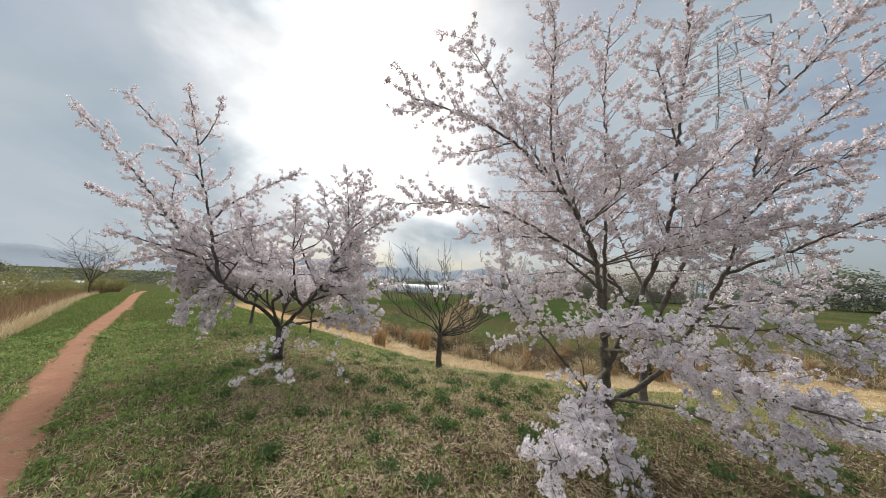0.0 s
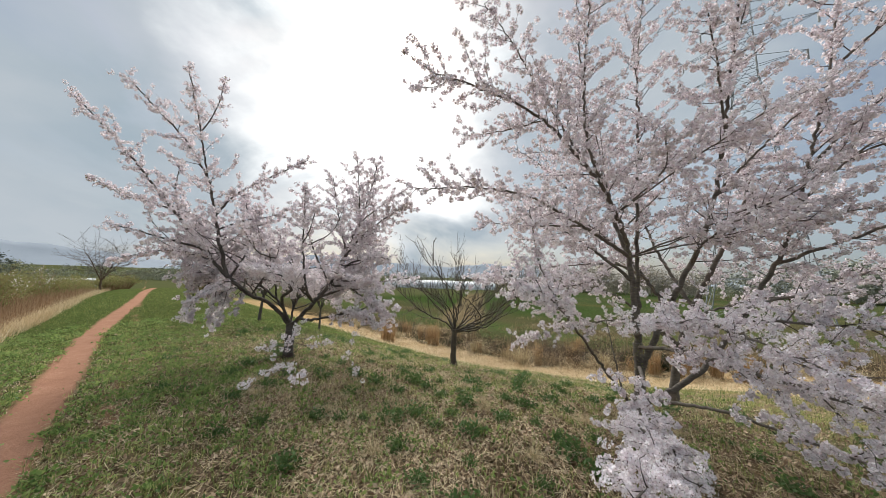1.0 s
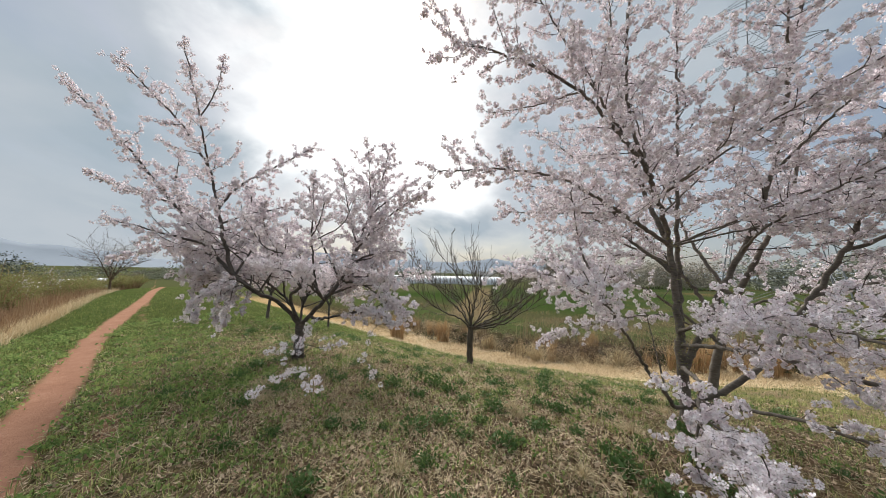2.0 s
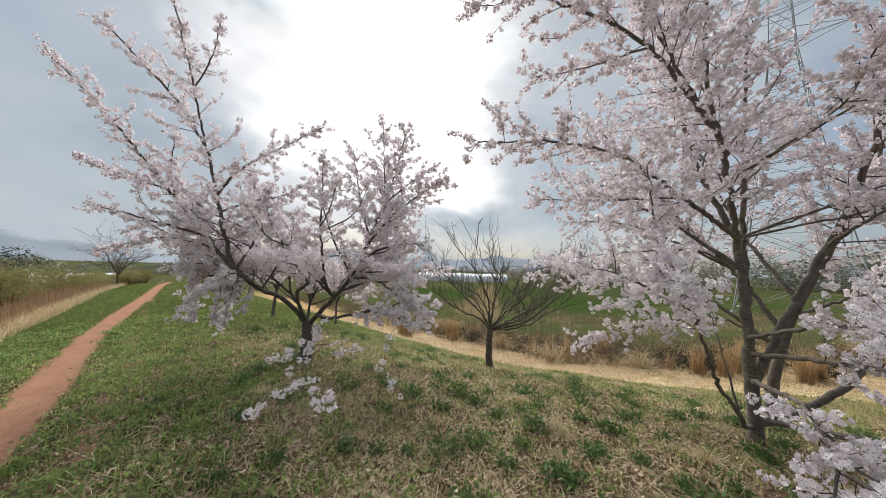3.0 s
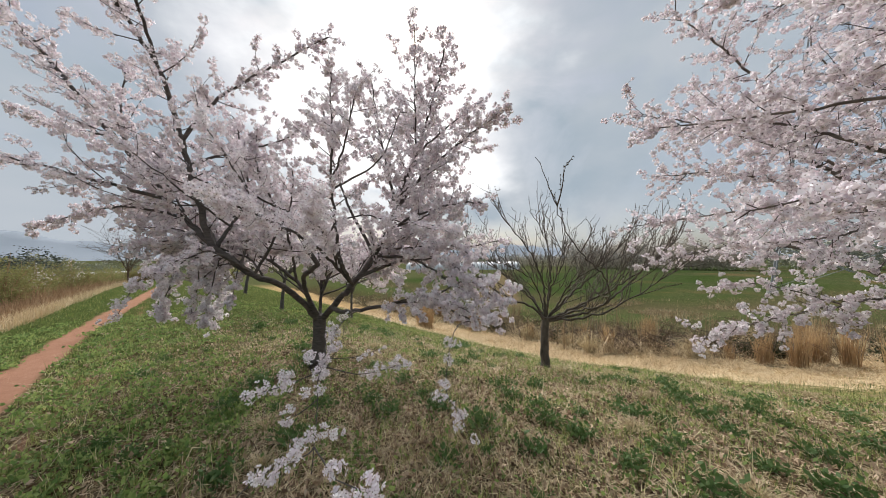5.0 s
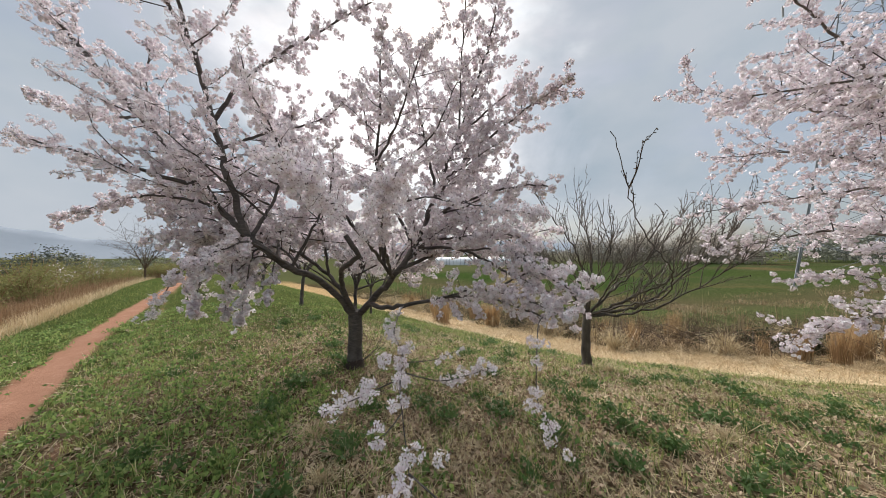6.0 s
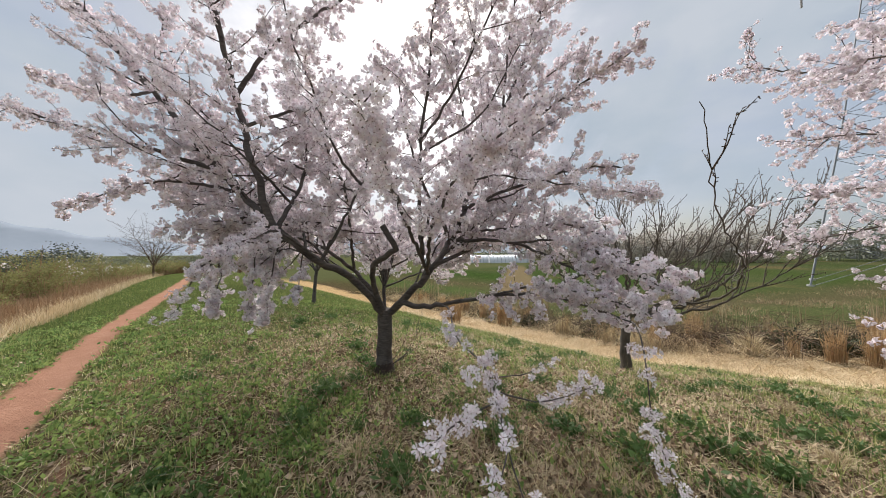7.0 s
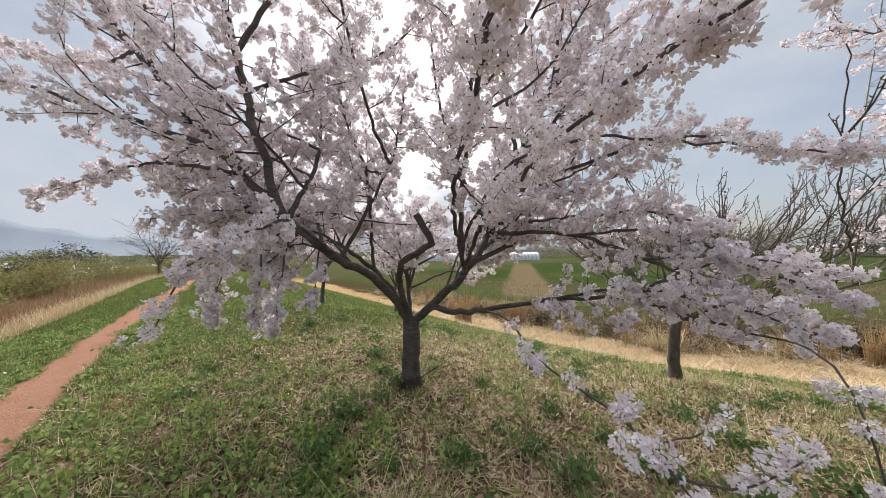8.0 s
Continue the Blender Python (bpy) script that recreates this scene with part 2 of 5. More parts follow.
def smooth_line(ctrl, step=0.08):
    """A Catmull-Rom line through the control points, evenly enough sampled."""
    p = np.asarray(ctrl, float)
    q = np.vstack([2 * p[0] - p[1], p, 2 * p[-1] - p[-2]])
    out = []
    for i in range(1, len(q) - 2):
        n = max(2, int(np.linalg.norm(q[i + 1] - q[i]) / step))
        t = np.linspace(0, 1, n, endpoint=False)[:, None]
        a, b, c, d = q[i - 1], q[i], q[i + 1], q[i + 2]
        out.append(0.5 * (2 * b + (c - a) * t + (2 * a - 5 * b + 4 * c - d) * t**2 + (3 * b - a - 3 * c + d) * t**3))
    return np.vstack([*out, p[-1:]])


def unit(v):
    return v / (np.linalg.norm(v, axis=-1, keepdims=True) + 1e-9)


# ---- lie of the land: a grassed bank, its crest along u, falling off along s ----
BANK_Q = np.array([-400, -30, -12, -7.5, -4.6, -2.8, -2.0, -1, 0.5, 2, 3.2, 4.5, 7, 9.4, 10.2, 12, 13.5, 15.5, 18, 23, 40, 3000.0])
TOE_U = np.array([-4, -1, 1.7, 6.3, 11, 26.0])
TOE_S = np.array([20, 17.5, 14.4, 11.2, 10.5, 9.6])
BANK_Z = np.array([-2.2, -2.2, -2.1, -1.7, -0.85, -0.18, -0.03, 0.0, 0.10, 0.11, -0.12, -0.46, -1.25, -2.08, -2.2, -2.3, -2.75, -2.6, -2.1, -2.1, -2.2, -2.2])


def bank_su(x, y):
    return 0.64 * x + 0.77 * y, -0.77 * x + 0.64 * y


def bank_q(x, y):
    s, u = bank_su(x, y)
    return np.where(s > 0, s * 9.8 / np.interp(u, TOE_U, TOE_S), s)


def smooth_interp(q, xs, ys):
    w = 0.35
    return (np.interp(q - w, xs, ys) + 2 * np.interp(q, xs, ys) + np.interp(q + w, xs, ys)) / 4


def lumps(x, y):
    return (0.035 * np.sin(1.7 * x + 0.6 * y + 1.0) * np.sin(1.3 * y - 0.5 * x) + 0.02 * np.sin(4.1 * x + 1.3) * np.sin(3.7 * y + 0.4 * x)
            + 0.008 * np.sin(11 * x + 2 * y) * np.sin(9.3 * y - 3 * x))


def ground_z(x, y):
    x, y = np.asarray(x, float), np.asarray(y, float)
    q = bank_q(x, y)
    s, u = bank_su(x, y)
    rut = -0.04 * np.exp(-(((s - path_mid(u)) / 0.22) ** 2))
    z = smooth_interp(q, BANK_Q, BANK_Z) + lumps(x, y) * np.clip(1 - np.hypot(x, y) / 60, 0, 1) + rut
    # far along, the crest dips towards the fields
    dip = np.clip(0.0011 * np.clip(u - 24, 0, None) ** 2, 0, 2.0)
    return np.where(z > -2.1, np.maximum(z - dip, -2.1), z)


def path_mid(u):
    return -1.05 + 0.04 * np.sin(0.35 * u) + 0.045 * np.clip(u - 11, 0, 60)


def path_half(u):
    return 0.215 + 0.03 * np.sin(0.9 * u + 1)


rng = np.random.default_rng(7)

# ---- ground ----
def ground_mat():
    m, nt, p = base_mat("bank_ground", 1.0, 0.0)
    geo = nt.nodes.new("ShaderNodeNewGeometry")
    pos = geo.outputs["Position"]

    def fn(op, a, b=0.0, c=0.0):
        n = nt.nodes.new("ShaderNodeMath")
        n.operation = op
        for i, v in enumerate((a, b, c)):
            if isinstance(v, (int, float)):
                n.inputs[i].default_value = v
            else:
                link(nt, v, n.inputs[i])
        return n.outputs[0]

    def along(vec):
        n = nt.nodes.new("ShaderNodeVectorMath")
        n.operation = "DOT_PRODUCT"
        n.inputs[1].default_value = vec
        link(nt, pos, n.inputs[0])
        return n.outputs["Value"]

    def step(v, lo, hi, a=0.0, b=1.0):
        n = nt.nodes.new("ShaderNodeMapRange")
        n.interpolation_type = "SMOOTHSTEP"
        for k, x in (("From Min", lo), ("From Max", hi), ("To Min", a), ("To Max", b)):
            n.inputs[k].default_value = x
        link(nt, v, n.inputs["Value"])
        return n.outputs["Result"]

    s, u = along((0.64, 0.77, 0)), along((-0.77, 0.64, 0))
    big = noise_node(nt, 0.55, 4, 0.6, pos).outputs["Fac"]
    mid = noise_node(nt, 3.2, 5, 0.65, pos).outputs["Fac"]
    fine = noise_node(nt, 38.0, 4, 0.7, pos).outputs["Fac"]
    far_n = noise_node(nt, 0.06, 5, 0.6, pos).outputs["Fac"]
    foot = ramp(nt, fn("DIVIDE", fn("ADD", u, 4.0), 30.0), [((a + 4) / 30, (b / 20,) * 3) for a, b in zip(TOE_U, TOE_S)])
    right = fn("DIVIDE", fn("MULTIPLY", s, 9.8), fn("MULTIPLY", foot, 20.0))
    is_right = fn("GREATER_THAN", s, 0.0)
    q = fn("ADD", fn("MULTIPLY", right, is_right), fn("MULTIPLY", s, fn("SUBTRACT", 1.0, is_right)))
    wob = fn("ADD", fn("MULTIPLY", fn("SUBTRACT", big, 0.5), 3.6), fn("MULTIPLY", fn("SUBTRACT", mid, 0.5), 1.6))
    qw = fn("ADD", q, wob)
    t = fn("DIVIDE", fn("ADD", qw, 20.0), 100.0)
    at = lambda v: (v + 20) / 100
    straw, brown = (0.41, 0.285, 0.148), (0.159, 0.107, 0.063)
    zone = ramp(nt, t, [(0.0, brown), (at(-4.4), brown), (at(-3.7), (0.27, 0.205, 0.108)), (at(-2.9), (0.27, 0.22, 0.108)), (at(-2.5), (0.075, 0.125, 0.032)),
                        (at(-0.4), (0.16, 0.135, 0.063)), (at(1.0), (0.125, 0.088, 0.053)), (at(3.6), (0.13, 0.098, 0.052)), (at(5.2), (0.17, 0.155, 0.065)), (at(7.8), (0.25, 0.22, 0.09)),
                        (at(9.3), straw), (at(11.2), straw), (at(12.0), (0.075, 0.056, 0.032)), (at(15.5), (0.08, 0.07, 0.034)), (at(17), (0.085, 0.10, 0.038)), (at(19.5), (0.07, 0.095, 0.032)),
                        (at(23), (0.088, 0.08, 0.04)), (at(32), (0.052, 0.075, 0.026)), (1.0, (0.058, 0.075, 0.032))])
    litter = ramp(nt, fine, [(0.30, (0.035, 0.025, 0.018)), (0.50, (0.165, 0.118, 0.078)), (0.72, (0.46, 0.36, 0.24))])
    # thin, littered turf on the shoulder below the trees
    thin = fn("MULTIPLY", step(q, -2.4, 0.6, 0.45, 1.0), step(q, 6.0, 9.0, 1.0, 0.25))
    thin = fn("MULTIPLY", thin, step(mid, 0.36, 0.60))
    thin = fn("MULTIPLY", thin, step(u, 7.0, 10.5, 1.0, 0.1))
    col = mixed(nt, fn("MULTIPLY", thin, 0.85), zone, litter)
    # closer turf farther along the crest
    lush = fn("MULTIPLY", step(u, 6.5, 10.5), fn("MULTIPLY", step(q, 8.0, 6.0), step(q, -3.3, -2.7)))
    col = mixed(nt, fn("MULTIPLY", lush, 0.9), col, mixed(nt, mid, (0.055, 0.085, 0.024), (0.11, 0.13, 0.042)))
    grain = ramp(nt, fine, [(0.25, (0.30, 0.30, 0.30)), (0.55, (1.0, 1.0, 1.0)), (0.8, (1.5, 1.45, 1.3))])
    col = mixed(nt, 0.8, col, grain, "MULTIPLY")
    tufts = noise_node(nt, 9.0, 5, 0.7, pos).outputs["Fac"]
    col = mixed(nt, 0.85, col, ramp(nt, tufts, [(0.32, (0.30, 0.31, 0.28)), (0.5, (0.95, 0.95, 0.95)), (0.68, (1.55, 1.5, 1.35))]), "MULTIPLY")
    # field strips far off
    strips = ramp(nt, far_n, [(0.40, (0.8, 0.95, 0.7)), (0.55, (1.0, 1.0, 1.0)), (0.66, (1.9, 1.25, 1.3))])
    col = mixed(nt, step(q, 22.0, 34.0), col, mixed(nt, 1.0, col, strips, "MULTIPLY"))
    # farm track across the field
    track = fn("ABSOLUTE", fn("SUBTRACT", along((1.0, -0.06, 0.0)), -1.9))
    track = fn("MULTIPLY", step(fn("ADD", track, fn("MULTIPLY", fn("SUBTRACT", big, 0.5), 1.0)), 2.6, 1.5), step(q, 17.0, 19.0))
    col = mixed(nt, fn("MULTIPLY", track, 0.8), col, (0.17, 0.125, 0.072))
    # the bank runs out into the fields
    col = mixed(nt, step(u, 42.0, 54.0), col, mixed(nt, mid, (0.055, 0.072, 0.028), (0.10, 0.095, 0.045)))
    # trodden earth path on the crest
    bend = fn("ADD", fn("MULTIPLY", fn("SINE", fn("MULTIPLY", u, 0.35)), 0.04), fn("ADD", -1.05, fn("MULTIPLY", fn("MINIMUM", fn("MAXIMUM", fn("SUBTRACT", u, 11.0), 0.0), 60.0), 0.045)))
    off = fn("ABSOLUTE", fn("SUBTRACT", s, bend))
    off = fn("ADD", off, fn("ADD", fn("MULTIPLY", fn("SUBTRACT", mid, 0.5), 0.22), fn("MULTIPLY", fn("SUBTRACT", fine, 0.5), 0.08)))
    trod = fn("MULTIPLY", step(off, 0.31, 0.18), step(u, 46.0, 40.0))
    earth = ramp(nt, mixed(nt, 0.4, mid, fine), [(0.3, (0.27, 0.14, 0.09)), (0.55, (0.36, 0.198, 0.132)), (0.75, (0.46, 0.28, 0.195))])
    col = mixed(nt, trod, col, earth)
    # a bare worn patch beside the path
    worn = fn("ABSOLUTE", fn("SUBTRACT", s, -0.35))
    worn = fn("MULTIPLY", step(fn("ADD", worn, fn("MULTIPLY", fn("SUBTRACT", mid, 0.5), 0.5)), 0.16, 0.02), step(big, 0.45, 0.6))
    col = mixed(nt, fn("MULTIPLY", worn, 0.7), col, earth)
    link(nt, col, p.inputs["Base Color"])
    bumped(nt, p, fn("ADD", fn("MULTIPLY", mid, 0.6), fn("MULTIPLY", fine, 0.6)), 0.8, 0.05)
    return m


def build_ground():
    n, k, g = 135, 3.0, 7.3
    i = np.arange(-n, n + 1) / n
    c = np.sign(i) * k * np.sinh(g * np.abs(i))
    xs, ys = c - 1.5, c + 4.5
    X, Y = np.meshgrid(xs, ys)
    Z = ground_z(X, Y)
    v = np.stack([X, Y, Z], -1).reshape(-1, 3)
    w = 2 * n + 1
    a = (np.arange(w - 1)[:, None] * w + np.arange(w - 1)[None]).ravel()
    f = np.stack([a, a + 1, a + w + 1, a + w], -1)
    me = raw_mesh("ground", v, np.full(len(f), 4), f.ravel(), [ground_mat()], None, True)
    ob = new("ground", me)
    tagged(ob, "grassed earth bank with a trodden red dirt path above green fields", "ground", kind="structure")


build_ground()

# ---- trees ----
def add_blossom(soup, centres, flowers, radius, fine=True, gen=rng):
    """Round bunches of small open flowers about the given centres; fine ones have five notched petals."""
    n = len(centres)
    if not n:
        return
    count = np.maximum(3, (flowers * (0.4 + 1.2 * gen.random(n))).astype(int))
    idx = np.repeat(np.arange(n), count)
    nrm = unit(gen.normal(size=(len(idx), 3)) + (0, 0, -0.12))
    ball = radius * (1.35 + 0.075 * count)[idx][:, None]
    c = centres[idx] + nrm * ball * (0.5 + 0.5 * gen.random((len(idx), 1)))
    r = radius * (0.85 + 0.35 * gen.random((len(idx), 1)))
    face = unit(nrm + 0.5 * gen.normal(size=nrm.shape))
    t = unit(np.cross(face, gen.normal(size=face.shape)))
    b = np.cross(face, t)
    ph = gen.random((len(idx), 1)) * 6.28
    cup = 0.15 + 0.5 * gen.random((len(idx), 1))

    def at(rad, a, lift):
        return c + r * (rad * (np.cos(a) * t + np.sin(a) * b) + lift * cup * face)

    if fine:
        for k in range(5):
            a = ph + k * 2 * np.pi / 5 + 0.1 * gen.normal(size=ph.shape)
            soup.polys(np.stack([at(0.06, a, 0), at(0.66, a - 0.50, 0.5), at(1.02, a - 0.26, 1.0), at(0.90, a, 0.9), at(1.02, a + 0.26, 1.0), at(0.66, a + 0.50, 0.5)], 1), 0)
    else:
        soup.polys(np.stack([at(1.0, ph + k * 2 * np.pi / 5, 0.6 * (-1) ** k) for k in range(5)], 1), 0)
    # dark centre
    eye = 0.24 * r
    up = 0.05 * r * face
    soup.polys(np.stack([c + eye * t + up, c + eye * (-0.5 * t + 0.87 * b) + up, c - eye * (0.5 * t + 0.87 * b) + up], 1), 1)


def leaves(centres, n, spread, size, up=0.8, gen=rng):
    """Kite-shaped leaves about each centre, (k,4,3)."""
    idx = np.repeat(np.arange(len(centres)), n)
    off = gen.normal(size=(len(idx), 3)) * spread
    off[:, 2] = np.abs(off[:, 2])
    c = centres[idx] + off
    d = unit(gen.normal(size=c.shape) * (1, 1, 0.4) + (0, 0, up))
    w = unit(np.cross(d, gen.normal(size=c.shape)))
    ln = (np.asarray(size) * (0.6 + 0.8 * gen.random((len(idx), 1))))
    return np.stack([c, c + d * ln * 0.5 + w * ln * 0.26, c + d * ln, c + d * ln * 0.5 - w * ln * 0.26], 1)



class Tree:
    def __init__(self, name, base, label, category, bark, twig, seed, group=""):
        self.root = thing(name, base, label, category, group)
        self.base = np.asarray(base, float)
        self.bark, self.twig = bark, twig
        self.trunk = self.root
        self.taper = 0.6        # how much shorter the side branches get towards a limb's tip
        self.gen = np.random.default_rng(seed)
        self.lines, self.small, self.spots, self.bunches = [], Soup(), [], []

    def limb(self, ctrl, r0, r1, name="limb", sides=9, wiggle=0.012, foot=0.0, shoot=0.25, size=1.0, every=0.085, bloom=True, label=""):
        """One limb through the control points. shoot: where side branches begin; size: how long they are."""
        g = self.gen
        if self.lines:
            ctrl = [self.joint(np.asarray(ctrl[0], float)), *ctrl[1:]]
        line = smooth_line(ctrl, 0.07)
        line[1:-1] += g.normal(size=line[1:-1].shape) * wiggle * min(1.0, 0.25 + r0 / 0.08)
        t = np.linspace(0, 1, len(line))
        rad = r0 + (r1 - r0) * t**0.8
        rad *= 1 + 0.05 * np.convolve(g.normal(size=len(rad) + 4), np.ones(5) / 5, "valid")
        if foot:
            rad += foot * np.exp(-t * len(line) * 0.07 / 0.12)
        s = Soup()
        s.tube(line - self.base, rad, sides)
        ob = part(name, s.mesh(name, [self.bark], True), self.trunk if name in ("stub", "sucker") else self.root, label)
        if name == "trunk":
            self.trunk = ob
        if name in ("trunk", "limb", "stem", "shoot"):
            self.lines.append(line)
        if size > 0:
            self.side(line, shoot, size, every, bloom)
        return line

    def joint(self, p):
        """The place on the limbs so far that lies nearest to p."""
        every = np.concatenate(self.lines)
        return every[np.argmin(np.linalg.norm(every - p, axis=1))]

    def side(self, line, shoot, size, every, bloom):
        g = self.gen
        d = np.r_[0, np.cumsum(np.linalg.norm(np.diff(line, axis=0), axis=1))]
        tan = unit(np.gradient(line, axis=0))
        pos = np.arange(shoot * d[-1], d[-1], every)
        pos = np.r_[pos + g.normal(size=len(pos)) * every * 0.4, d[-1]]
        turn = g.random() * 6.28
        for x in pos:
            p = np.array([np.interp(x, d, line[:, k]) for k in range(3)])
            tg = unit(np.array([np.interp(x, d, tan[:, k]) for k in range(3)]))
            turn += 2.4 + 0.5 * g.normal()
            e1 = unit(np.cross(tg, (0.1, 0.2, 0.97)))
            e2 = np.cross(tg, e1)
            out = np.cos(turn) * e1 + np.sin(turn) * e2
            frac = x / d[-1]
            way = unit((out * 0.95 + tg * (0.42 + 0.45 * frac)) * np.array((1, 1, 0.72)) + np.array((0, 0, 0.06)))
            length = size * (0.5 + 1.1 * g.random()) * (1.22 - self.taper * frac)
            self.branch(p, way, length, 0.0026 + 0.0055 * length, 2, bloom)
        if bloom:
            k = max(4, int(d[-1] * (1 - shoot) * 14))
            at = (shoot + (1 - shoot) * g.random(k) ** 0.6) * d[-1]
            own = np.stack([np.interp(at, d, line[:, i]) for i in range(3)], 1)
            self.spots.append(own + 0.03 * g.normal(size=own.shape))

    def branch(self, p, way, length, r, depth, bloom):
        g = self.gen
        n = 5 if depth > 1 else 3
        t = np.linspace(0, 1, n)[:, None]
        bend = np.array((0, 0, 0.25 * length)) * (g.random() - 0.35)
        kink = g.normal(size=3) * 0.09 * length
        line = p + way * length * t + bend * t**2 + kink * np.sin(t * 3.1)
        self.small.tube(line - self.base, np.linspace(r, max(0.0009, r * 0.3), n), 4 if depth > 1 else 3, 0, False)
        if depth > 1:
            k = max(2, int(length / 0.085))
            for f in np.linspace(0.22, 1.0, k):
                q = p + way * length * f + bend * f**2 + kink * np.sin(f * 3.1)
                w2 = unit(way + g.normal(size=3) * np.array((0.75, 0.75, 0.6)) + np.array((0, 0, 0.06)))
                self.branch(q, w2, (0.03 + length * (0.05 + 0.30 * g.random() ** 2)) * (1.15 - 0.5 * f), r * 0.45, depth - 1, bloom)
        if bloom:
            k = max(1, int(length / (0.105 if depth > 1 else 0.095)))
            f = (np.arange(k)[:, None] + 0.5 + 0.4 * (g.random((k, 1)) - 0.5)) / k * 0.8 + 0.22
            own = p + way * length * f + bend * f**2 + kink * np.sin(f * 3.1)
            self.spots.append(own + 0.012 * g.normal(size=own.shape))

    def spray(self, line, gap=0.1):
        """Blossom set straight on a thin hanging shoot, in separate round bunches."""
        g = self.gen
        d = np.r_[0, np.cumsum(np.linalg.norm(np.diff(line, axis=0), axis=1))]
        at = np.clip(np.arange(gap / 2, d[-1] + gap / 2, 1.0 * gap) + 0.3 * gap * g.normal(), 0, d[-1])
        for x in at:
            c = np.array([np.interp(x, d, line[:, i]) for i in range(3)]) + 0.015 * g.normal(size=3)
            self.spots.append(c[None])

    def finish(self, most, flowers=5, radius=0.017):
        if self.small.n:
            part("twig_mass", self.small.mesh("twig_mass", [self.twig]), self.root, "thin dark twigs", "stuff")
        spots = np.concatenate(self.spots) if self.spots else np.zeros((0, 3))
        if len(spots) and most:
            if len(spots) > most:
                spots = spots[self.gen.choice(len(spots), most, replace=False)]
            s = Soup()
            if self.bunches:
                add_blossom(s, np.concatenate(self.bunches) - self.base, 12, 0.0145, True, self.gen)
            x, y = spots[:, 0], spots[:, 1]
            near = ((x < -1.0) & (y < 3.9)) | ((x < 3.2) & (y < 2.3))
            add_blossom(s, spots[near] - self.base, flowers, radius * 0.95, True, self.gen)
            add_blossom(s, spots[~near] - self.base, flowers, radius, False, self.gen)
            part("blossom", s.mesh("blossom", [PETAL, CALYX]), self.root, "pale pink cherry blossom in full bloom", "stuff")
        return self.root


def gz(x, y):
    return float(ground_z(x, y))


def old_cherry():
    """The broad, low-forked cherry on the shoulder of the bank."""
    bx, by = -3.40, 5.42
    b = gz(bx, by)
    T = Tree("cherry_tree", (bx, by, b), "broad low-forked cherry tree in full pale pink bloom on grass", "tree", BARK, TWIG, 11, "cherry trees on the bank")
    T.taper = 0.92
    T.limb([(bx, by, b - 0.08), (bx, by, b + 0.25), (bx + 0.03, by - 0.02, b + 0.72)], 0.088, 0.084, "trunk", 14, 0.005, 0.04, size=0)
    f = (bx + 0.02, by - 0.02, b + 0.62)
    # left leader and what rises from it
    T.limb([f, (-3.56, 5.0, 1.18), (-3.72, 4.55, 1.42), (-4.05, 4.35, 1.78), (-4.48, 4.30, 2.22), (-5.15, 4.05, 3.15), (-5.95, 4.0, 4.0), (-6.35, 3.88, 4.42), (-6.62, 3.75, 4.74)], 0.042, 0.008, size=0.55, shoot=0.30)
    T.limb([(-4.0, 4.36, 1.72), (-4.12, 4.28, 2.3), (-4.20, 4.18, 2.85), (-4.15, 3.95, 3.35), (-4.34, 3.72, 3.85), (-4.6, 3.45, 4.25), (-4.86, 3.2, 4.62)], 0.034, 0.007, size=0.55, shoot=0.1)
    T.limb([(-4.18, 4.2, 2.8), (-3.85, 4.22, 3.15), (-3.3, 4.3, 3.5), (-2.72, 4.42, 3.85)], 0.02, 0.006, size=0.34, shoot=0.2)
    T.limb([(-4.15, 3.95, 3.35), (-3.85, 3.45, 3.9), (-3.57, 2.92, 4.5)], 0.015, 0.006, size=0.26, shoot=0.2)
    T.limb([(-3.85, 3.45, 3.9), (-3.6, 3.4, 4.2), (-3.42, 3.31, 4.6)], 0.010, 0.005, size=0.2, shoot=0.2)
    T.limb([(-4.9, 4.2, 2.85), (-5.7, 4.4, 3.05), (-6.6, 4.55, 3.3), (-7.4, 4.6, 3.6)], 0.016, 0.004, size=0.2, shoot=0.2)
    T.limb([(-4.7, 4.2, 2.5), (-5.1, 4.3, 3.1), (-5.2, 4.4, 3.8)], 0.02, 0.006, size=0.4, shoot=0.2)
    # low limbs to the west, their ends drooping
    T.limb([(-3.70, 4.6, 1.40), (-3.75, 4.2, 1.62), (-3.72, 3.85, 1.56), (-3.7, 3.53, 1.40)], 0.014, 0.004, size=0.16, shoot=0.4, every=0.07)
    tail = T.limb([(-3.7, 3.53, 1.40), (-3.76, 3.49, 1.27), (-3.82, 3.49, 1.16), (-4.0, 3.5, 1.07)], 0.004, 0.002, "shoot", 5, 0.004, size=0)
    T.spray(tail, 0.07)
    T.limb([(-3.75, 4.6, 1.40), (-4.35, 4.7, 1.72), (-5.0, 4.85, 1.5), (-5.4, 5.04, 0.82)], 0.024, 0.005, size=0.40, shoot=0.3)
    T.limb([f, (-3.85, 5.55, 1.25), (-4.6, 5.6, 1.62), (-5.3, 5.8, 1.3), (-5.7, 6.05, 0.45)], 0.034, 0.005, size=0.5, shoot=0.3)
    T.limb([(-4.3, 4.32, 2.0), (-5.1, 4.35, 2.15), (-5.75, 4.3, 2.05), (-6.2, 4.25, 1.9)], 0.016, 0.004, size=0.2, shoot=0.2)
    T.limb([(-4.45, 4.3, 2.2), (-4.95, 3.9, 2.36), (-5.4, 3.6, 2.5)], 0.022, 0.005, size=0.42, shoot=0.2)
